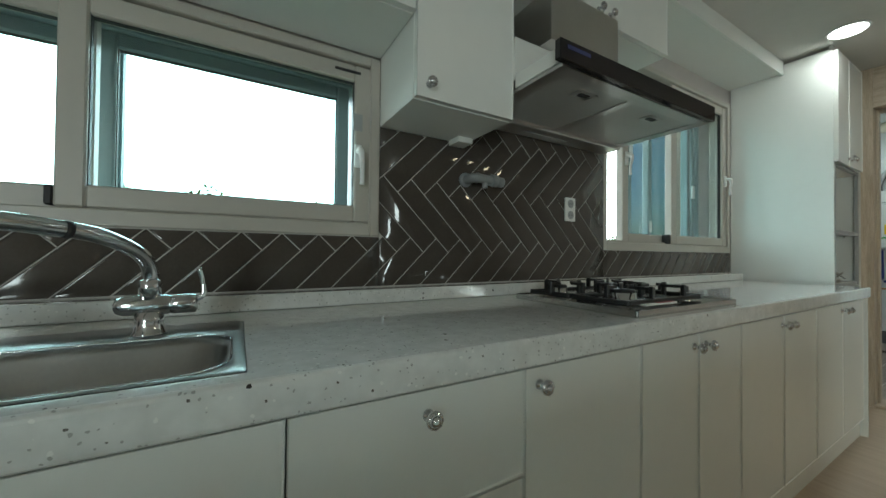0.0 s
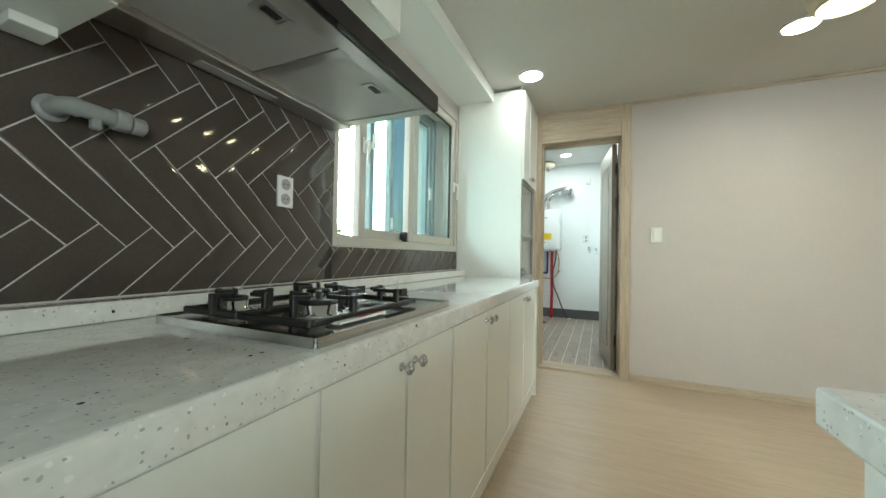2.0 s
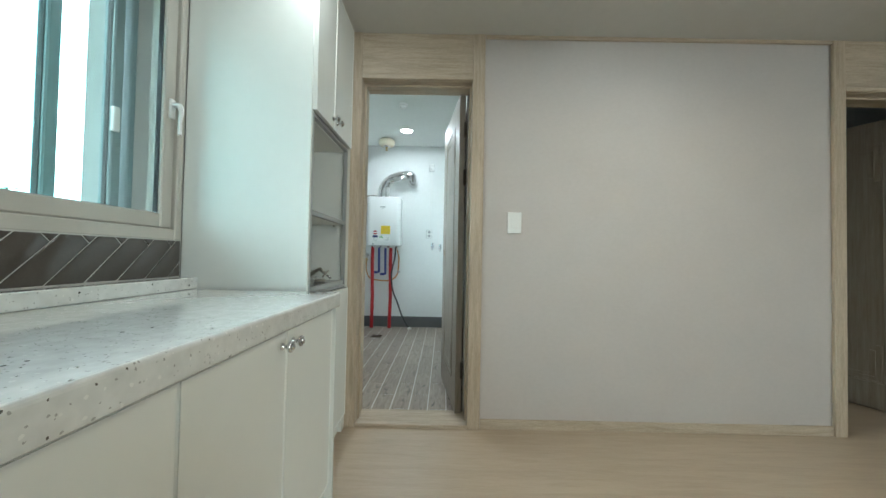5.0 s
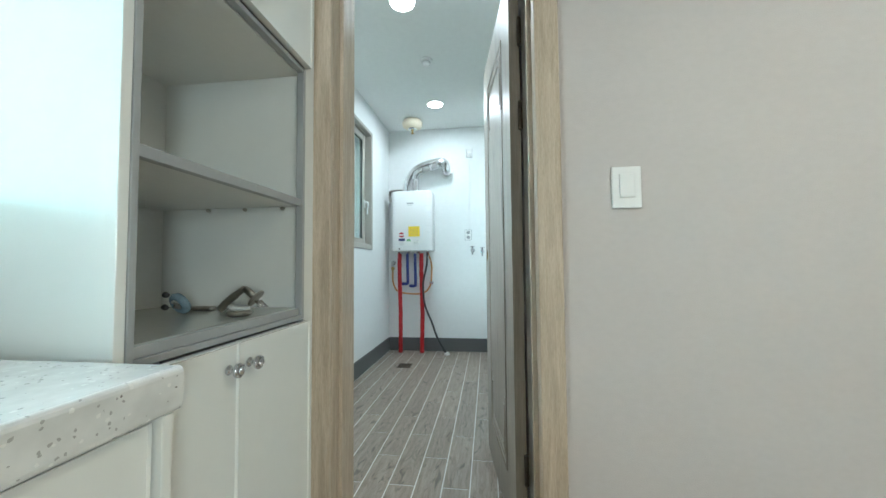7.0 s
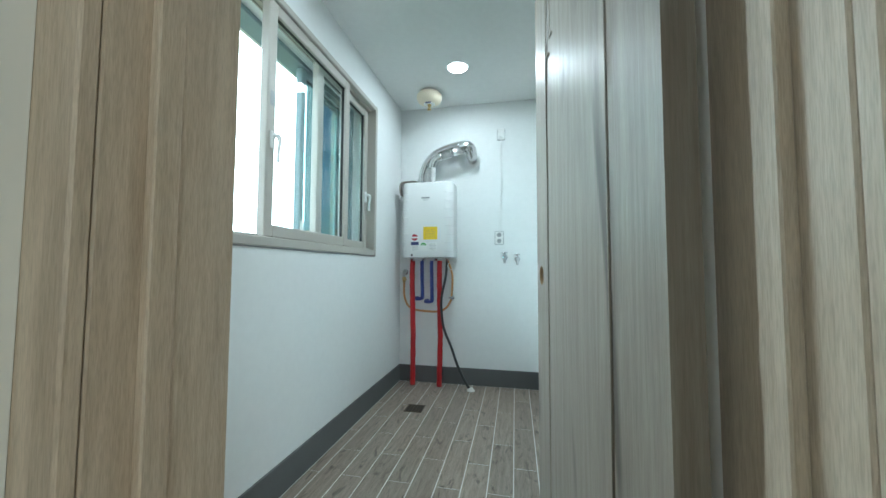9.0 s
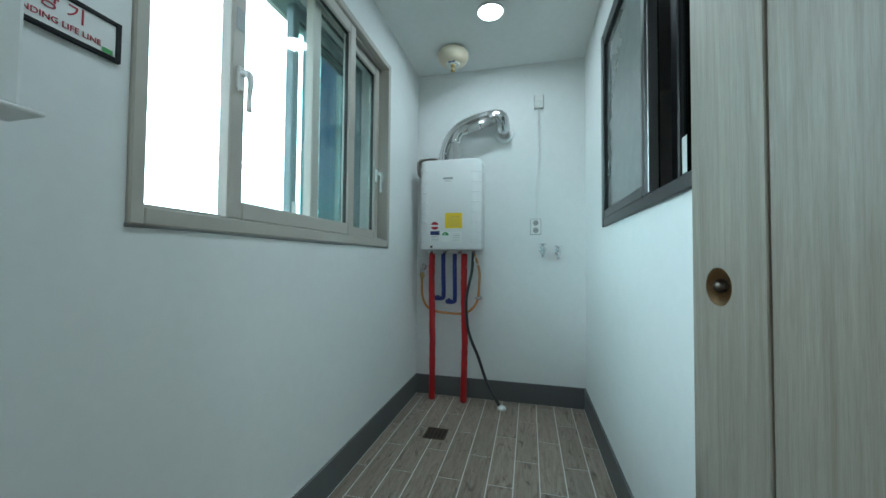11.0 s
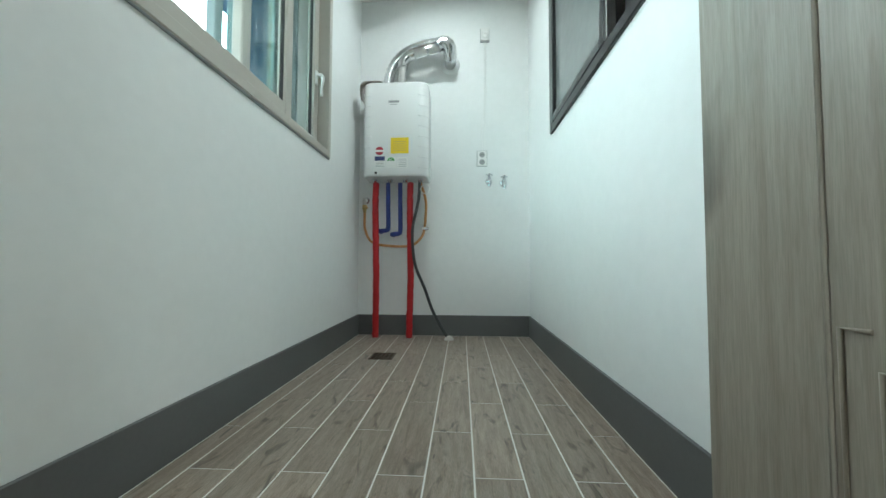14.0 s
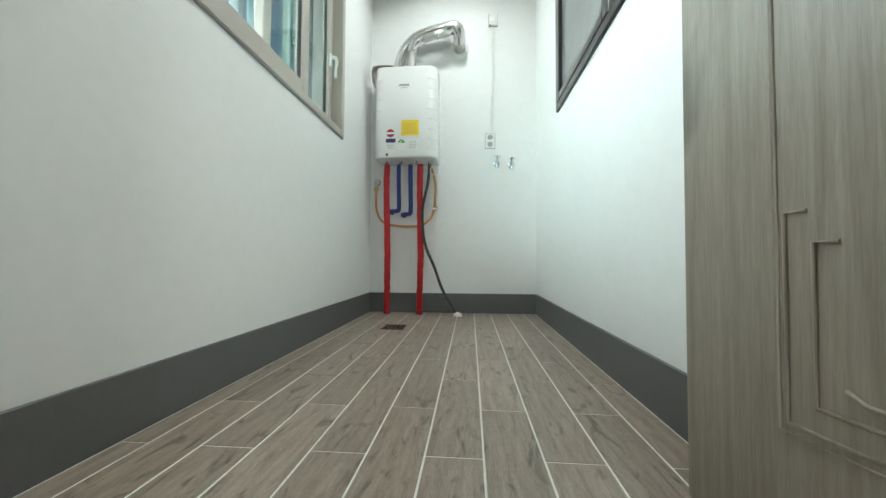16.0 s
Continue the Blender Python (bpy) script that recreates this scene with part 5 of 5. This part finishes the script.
part("floor_collar", bm_lathe([(0.035, 0), (0.030, 0.012), (0.018, 0.026), (0.013, 0.028)], pose(6.78, 0.62, 0.001), 14), M_GROUT, cb)
part("coiled_wire", bm_tube([(6.805 + 0.006 * math.sin(k), 0.80 + 0.034 * math.cos(k * 0.7), 1.09 + 0.034 * math.sin(k * 0.7)) for k in range(22)], 0.0035, 6), M_PLASTIC, cb)


def water_tap(y, z):
    e = thing("wall_tap", (UX1, y, z), "small chrome wall tap with cross handle", "tap", "wall taps")
    part("rose", bm_lathe([(0.026, 0), (0.024, 0.005), (0.012, 0.008)], pose(UX1, y, z, 0, -90, 0), 16), M_CHROME, e)
    part("body", bm_tube(smooth_path([(UX1, y, z), (6.9, y, z), (6.875, y, z - 0.005), (6.865, y, z - 0.03), (6.865, y, z - 0.055)], 5), [0.012] * 10 + [0.015] * 5 + [0.011] * 6, 12), M_CHROME, e)
    part("bonnet", bm_lathe([(0.014, 0), (0.017, 0.008), (0.012, 0.02), (0.007, 0.03)], pose(6.89, y, z + 0.005), 12), M_CHROME, e)
    hd = bm_tube([(6.89, y - 0.026, z + 0.04), (6.89, y + 0.026, z + 0.04)], 0.0055, 8)
    bm_tube([(6.864, y, z + 0.04), (6.916, y, z + 0.04)], 0.0055, 8, bm=hd)
    part("cross_handle", hd, M_CHROME, e)


water_tap(0.326, 1.172)
water_tap(0.214, 1.156)
us = thing("utility_socket", (UX1, 0.376, 1.350), "white double socket on the utility wall", "socket")
# oversize grey slab added as the shaded gap line round the plate
part("gap_outline", bm_box(UX1 - 0.004, UX1 - 0.0005, 0.336, 0.416, 1.288, 1.412, 0.001), M_INKGR, us)
part("plate", bm_box(UX1 - 0.009, UX1 - 0.0042, 0.340, 0.412, 1.292, 1.408, 0.002, 2), M_PLASTIC, us)
socket_holes(us, (UX1, 0.376, 1.350), "x-")
gd = thing("gas_detector", (UX1, 0.354, 2.30), "white gas leak detector with a dangling cable", "gas detector")
# grey rim behind the case, added to paint in its dark edge gap
part("case_gap_outline", bm_box(UX1 - 0.006, UX1 - 0.0005, 0.318, 0.390, 2.264, 2.372, 0.001), M_INKGR, gd)
part("case", bm_box(UX1 - 0.03, UX1 - 0.0062, 0.321, 0.387, 2.267, 2.369, 0.006, 2), M_PLASTIC, gd)
part("sensor", bm_lathe([(0.022, 0), (0.022, 0.004), (0.012, 0.006)], pose(UX1 - 0.03, 0.354, 2.302, 0, -90, 0), 14), M_PLASTIC, gd)
for k in (-1, 1):
    part("cable", bm_tube(smooth_path([(UX1 - 0.012, 0.354 + k * 0.004, 2.268), (UX1 - 0.008, 0.352 + k * 0.006, 2.05), (UX1 - 0.006, 0.350 - k * 0.008, 1.85), (UX1 - 0.006, 0.365 + k * 0.010, 1.65), (UX1 - 0.008, 0.366 + k * 0.007, 1.40)], 6), 0.0022, 6), M_PLASTIC, gd)

ex = thing("fire_extinguisher", (6.625, 0.969, UCEIL), "ivory ceiling-hung automatic powder fire extinguisher", "fire extinguisher")
part("bulb", bm_lathe([(0.05, 0), (0.095, 0.012), (0.112, 0.035), (0.113, 0.06), (0.100, 0.088), (0.070, 0.105), (0.045, 0.11)], pose(6.625, 0.969, UCEIL - 0.001, 180, 0, 0), 32), M_IVORY, ex)
part("label_ring", bm_lathe([(0.052, 0.1085), (0.046, 0.1125), (0.030, 0.1130)], pose(6.625, 0.969, UCEIL - 0.001, 180, 0, 0), 28), M_PAPER, ex)
part("label_text", bm_box(6.573, 6.578, 0.944, 0.994, UCEIL - 0.118, UCEIL - 0.108), M_INKB, ex)
part("nozzle", bm_lathe([(0.020, 0.112), (0.016, 0.125), (0.010, 0.13), (0.010, 0.145), (0.018, 0.150), (0.018, 0.158), (0.006, 0.162)], pose(6.625, 0.969, UCEIL - 0.001, 180, 0, 0), 14), M_BRASS, ex)
det = thing("heat_detector", (5.514, 0.615, UCEIL), "white round heat detector on the ceiling", "detector")
part("base", bm_lathe([(0.05, 0), (0.05, 0.012), (0.042, 0.018)], pose(5.514, 0.615, UCEIL - 0.001, 180, 0, 0), 24), M_PLASTIC, det)
part("cap", bm_lathe([(0.034, 0.018), (0.030, 0.036), (0.012, 0.042)], pose(5.514, 0.615, UCEIL - 0.001, 180, 0, 0), 20), M_PLASTIC, det)

# descent-line bracket and its sign
sg = thing("escape_sign", (4.582, UY, 1.55), "black-framed red and white descending life line sign", "sign")
part("sign_frame", bm_frame(4.477, 4.725, 1.525, 1.615, UY - 0.010, UY, 0.010, 0.001), M_BLACKF, sg)
part("sign_face", bm_box(4.486, 4.716, UY - 0.006, UY - 0.001, 1.534, 1.606), M_PAPER, sg)
writing("sign_text", "완 강 기", 0.036, pose(4.601, UY - 0.007, 1.583, 90, 0, 0), M_INKR, sg)
writing("sign_text", "DESCENDING LIFE LINE", 0.0165, pose(4.601, UY - 0.007, 1.551, 90, 0, 0), M_INKR, sg)
part("sign_stamp", bm_box(4.69, 4.71, UY - 0.0066, UY - 0.006, 1.537, 1.547), M_GREENI, sg)
br = thing("descent_bracket", (4.50, UY, 1.75), "white steel escape descender arm folded by the window", "bracket")
part("post", bm_box(4.425, 4.464, 1.100, 1.145, 1.293, 1.98, 0.006, 2), M_UWALL, br)
part("foot_plate", bm_box(4.408, 4.481, 1.083, 1.162, 1.286, 1.2925, 0.002), M_UWALL, br)
part("arm", bm_box(4.448, 4.62, 1.18, 1.232, 1.74, 1.80, 0.006, 2), M_UWALL, br)
part("arm_joint", bm_box(4.393, 4.458, 1.1455, 1.235, 1.735, 1.805, 0.006, 2), M_UWALL, br)
part("wall_plate", bm_box(4.56, 4.69, UY - 0.012, UY, 1.76, 2.0, 0.003), M_UWALL, br)
part("pivot_barrel", bm_tube([(4.64, 1.278, 1.74), (4.64, 1.278, 1.92)], 0.037, 16), M_UWALL, br)
for bx, bz in ((4.585, 1.79), (4.672, 1.79), (4.585, 1.975), (4.672, 1.975)):
    part("bolt", bm_lathe([(0.013, 0), (0.013, 0.003), (0.010, 0.004), (0.010, 0.013), (0.005, 0.014), (0.005, 0.022)], pose(bx, UY - 0.012, bz, 90, 0, 0), 6), M_STEEL, br)
part("post_label", bm_box(4.429, 4.460, 1.0992, 1.0999, 1.50, 1.62), M_PAPER, br)
for i in range(7):
    part("print_line", bm_box(4.432, 4.457 - 0.004 * (i % 3), 1.0986, 1.0991, 1.508 + 0.015 * i, 1.512 + 0.015 * i), M_INKGR, br)

# floor drain
dr = thing("floor_drain", (6.305, 0.99, 0), "square rusty steel floor drain grate", "drain")
part("rim", bm_frame(6.237, 6.373, 0.922, 1.058, 0.001, 0.006, 0.010, 0.001), M_RUST, dr).data.transform(Matrix(((1, 0, 0, 0), (0, 0, 1, 0), (0, 1, 0, 0), (0, 0, 0, 1))))
part("pit", bm_box(6.246, 6.364, 0.931, 1.049, 0.0006, 0.0015), M_GASKET, dr)
for i in range(5):
    part("bar", bm_box(6.262 + 0.020 * i, 6.268 + 0.020 * i, 0.932, 1.048, 0.0017, 0.005), M_RUST, dr)
for i in range(4):
    part("cross_bar", bm_box(6.247, 6.363, 0.951 + 0.024 * i, 0.956 + 0.024 * i, 0.0018, 0.0046), M_RUST, dr)

# ---- outside ----
ground = structure("ground", bm_box(-700, 700, 1.95, 1400, -3.4, -3.2), M_GROUND, "green ground far below the windows", "ground")


def tree_mesh_parts(e, h, seed):
    rng = random.Random(seed)
    trunk = bm_tube([(0, 0, 0), (0.1, 0, h * 0.3), (0.0, 0.1, h * 0.6), (0.1, 0.1, h * 0.85)], [0.28, 0.22, 0.14, 0.05], 8)
    for i in range(7):
        a, z = rng.uniform(0, 6.28), h * rng.uniform(0.35, 0.7)
        r = h * rng.uniform(0.2, 0.32)
        bm_tube([(0, 0, z), (r * 0.5 * math.cos(a), r * 0.5 * math.sin(a), z + r * 0.3), (r * math.cos(a), r * math.sin(a), z + r * 0.8)], [0.10, 0.07, 0.02], 6, bm=trunk)
    part("trunk", trunk, M_BARK, e)
    vs, fs = [], []
    lumps = [(Vector((rng.gauss(0, h * 0.15), rng.gauss(0, h * 0.15), h * rng.uniform(0.38, 0.98))), h * rng.uniform(0.09, 0.17)) for _ in range(22)]
    for c, r in lumps:
        for _ in range(110):
            d = Vector((rng.gauss(0, 1), rng.gauss(0, 1), rng.gauss(0, 1))).normalized() * r * rng.uniform(0.55, 1.1)
            p, s = c + d, rng.uniform(0.10, 0.22)
            u = Vector((rng.gauss(0, 1), rng.gauss(0, 1), rng.gauss(0, 1))).normalized()
            w = u.orthogonal().normalized()
            n = len(vs)
            vs += [p - u * s, p - w * s * 0.6, p + u * s, p + w * s * 0.6]
            fs.append((n, n + 1, n + 2, n + 3))
    me = bpy.data.meshes.new("crown")
    me.from_pydata(vs, [], fs)
    me.materials.append(M_LEAF)
    o = new("crown", me)
    o.parent = e
    o.matrix_parent_inverse = e.matrix_world.inverted()


trees = []
for s in (1, 2, 3):
    e = thing("tree", (0, 0, 0), "leafy green tree beyond the windows", "tree", "trees outside")
    tree_mesh_parts(e, 9.0, s)
    trees.append(e)
rng = random.Random(4)
spots = [(-60 + 6.2 * i + rng.uniform(-2, 2), 34 + rng.uniform(-3, 9) + max(0, i - 12) * 1.5) for i in range(30)]
for i, (x, y) in enumerate(spots):
    t = trees[i % 3]
    m = pose(x, y, -3.2 + rng.uniform(-0.8, -0.05), 0, 0, rng.uniform(0, 360))
    if i < 3:
        t.matrix_world = m
    else:
        copy_thing(t, m)

backdrop = structure("backdrop", bm_box(-110, 140, 90, 90.5, -6, 95), M_SKY, "bright overcast sky in the distance", "sky")

# brick pier of the building beside the utility window
pier = structure("brick_pier", bm_box(6.60, 7.3, 1.701, 1.90, -3.2, 2.79), M_MORTAR, "brick wall of the neighbouring wing", "wall")

# ---- pieces: glazed wall tiles in herringbone ----
backing = structure("tile_backing", bm_box(-1.6, 3.30, 1.2705, KY - 0.0005, 0.905, WA[2] - 0.001), M_TGROUT, "grout bed of the wall tiles", "tiles")
bm = bm_box(WA[1] + 0.001, WB[0] - 0.001, 1.2705, KY - 0.0005, WA[2] - 0.001, 2.0)
structure("tile_backing", bm, M_TGROUT, "grout bed of the wall tiles", "tiles")


def clip(poly, axis, value, keep_less):
    out = []
    for (p, q) in zip(poly, poly[1:] + poly[:1]):
        ip, iq = (p[axis] <= value) == keep_less, (q[axis] <= value) == keep_less
        if ip:
            out.append(p)
        if ip != iq:
            t = (value - p[axis]) / (q[axis] - p[axis])
            out.append((p[0] + t * (q[0] - p[0]), p[1] + t * (q[1] - p[1])))
    return out


def tile_piece(poly):
    """A glazed tile with softened edges from its outline in the wall plane."""
    cx, cz = sum(p[0] for p in poly) / len(poly), sum(p[1] for p in poly) / len(poly)
    tilt = (rng.uniform(-0.012, 0.012), rng.uniform(-0.012, 0.012))
    b = bmesh.new()

    def ring(inset, y):
        out = []
        n = len(poly)
        for i in range(n):
            p0, p1, p2 = Vector(poly[i - 1]), Vector(poly[i]), Vector(poly[(i + 1) % n])
            d1, d2 = (p1 - p0).normalized(), (p2 - p1).normalized()
            n1, n2 = Vector((-d1.y, d1.x)), Vector((-d2.y, d2.x))
            k = max(1 + n1.dot(n2), 0.35)
            q = p1 + (n1 + n2) / k * inset
            q.x = next((w for w in (WA[1], WB[0]) if abs(p1.x - w) < 1e-6), q.x)
            out.append(b.verts.new((q.x - cx, y + tilt[0] * (q.x - cx) + tilt[1] * (q.y - cz), q.y - cz)))
        return out

    rings = [ring(0.0016, 0.0), ring(0.0018, -0.0010), ring(0.0030, -0.0021), ring(0.0062, -0.0027)]
    for r0, r1 in zip(rings, rings[1:]):
        for k in range(len(r0)):
            b.faces.new((r0[k], r0[(k + 1) % len(r0)], r1[(k + 1) % len(r0)], r1[k])).smooth = True
    b.faces.new(rings[-1]).smooth = True
    o = part("tile", b, M_TILE)
    o.location = (cx, 1.2704, cz)
    o.parent = backing


TW, TN = 0.0785, 4
k = TW / math.sqrt(2)
ox, oz = 0.641 - 4 * k, 1.100 - 4 * k
zones = [(-1.58, 0.515, 0.920, 1.098), (0.515, 1.785, 0.920, 1.70), (1.785, 3.298, 0.920, 1.070)]
for i in range(-60, 90):
    for j in range(-6, 7):
        for quad in (((0, 0), (TN, 0), (TN, 1), (0, 1)), ((0, 1), (1, 1), (1, 1 + TN), (0, 1 + TN))):
            pts = [((u + i + TN * j + v + i - TN * j) * k + ox, (u + i + TN * j - v - i + TN * j) * k + oz) for u, v in quad]
            if max(p[0] for p in pts) < -1.58 or min(p[0] for p in pts) > 3.3 or max(p[1] for p in pts) < 0.92 or min(p[1] for p in pts) > 1.7:
                continue
            low = max(p[1] for p in pts) <= 1.098 and max(p[0] for p in pts) < 1.9 or max(p[1] for p in pts) <= 1.07
            for x0, x1, z0, z1 in ([(-1.58, 3.298, 0.920, 1.098)] if low else zones):
                q = pts
                for axis, val, less in ((0, x0, False), (0, x1, True), (1, z0, False), (1, z1, True)):
                    q = clip(q, axis, val, less) if len(q) > 2 else q
                if len(q) < 3:
                    continue
                area = 0.5 * sum(p[0] * r[1] - r[0] * p[1] for p, r in zip(q, q[1:] + q[:1]))
                if area < 0:
                    q, area = q[::-1], -area
                clean = [p for n_, p in enumerate(q) if math.dist(p, q[n_ - 1]) > 0.004]
                if area > 0.0003 and len(clean) > 2:
                    tile_piece(clean)

# ---- pieces: wood-look floor tiles of the utility room ----
ufloor = structure("floor_utility", bm_box(DX + 0.10, UX1, UYS, UY, -0.12, -0.0010), M_GROUT, "grouted floor of wood-look plank tiles", "floor")
PW, PL, GAP, JOINT = 0.1255, 0.482, 0.0037, 0.0022
shapes = {}
row = 0
y = 0.4985 - 4 * PW
while y < UY:
    x = 4.925 - (0 if row % 2 == 0 else 0.241) - 2 * PL
    while x < UX1:
        a, c = max(x, UX0 - 0.02), min(x + PL, UX1 - 0.012)
        d, f = max(y, UYS + 0.012), min(y + PW, UY - 0.012)
        if c - a > 0.02 and f - d > 0.01:
            key = (round(c - a, 3), round(f - d, 3))
            if key not in shapes:
                w, h = (c - a) / 2 - JOINT / 2, (f - d) / 2 - GAP / 2
                b = bm_box(-w, w, -h, h, -0.006, 0.0, 0)
                bmesh.ops.bevel(b, geom=[e for e in b.edges if all(v.co.z > -0.001 for v in e.verts)], offset=0.0015, segments=1, affect="EDGES")
                me = bpy.data.meshes.new("plank_tile")
                b.to_mesh(me)
                b.free()
                me.materials.append(M_PLANK)
                shapes[key] = me
            o = new("plank_tile", shapes[key])
            o.location = ((a + c) / 2, (d + f) / 2, rng.uniform(-0.0004, 0.0002))
            o.parent = ufloor
        x += PL
    y += PW
    row += 1

# ---- pieces: bricks of the pier ----
bb = bm_box(-0.003, 0.003, -0.095, 0.095, -0.0285, 0.0285, 0.002)
brick_me = bpy.data.meshes.new("brick")
bb.to_mesh(brick_me)
bb.free()
brick_me.materials.append(M_BRICK)
for r in range(40):
    for c in range(5):
        yy = 1.80 + c * 0.2 - (0.1 if r % 2 else 0)
        if yy + 0.095 > 1.90 or yy - 0.095 < 1.70:
            continue
        o = new("brick", brick_me)
        o.location = (6.5985 + rng.uniform(-0.001, 0.001), yy, 0.20 + r * 0.067)
        o.parent = pier
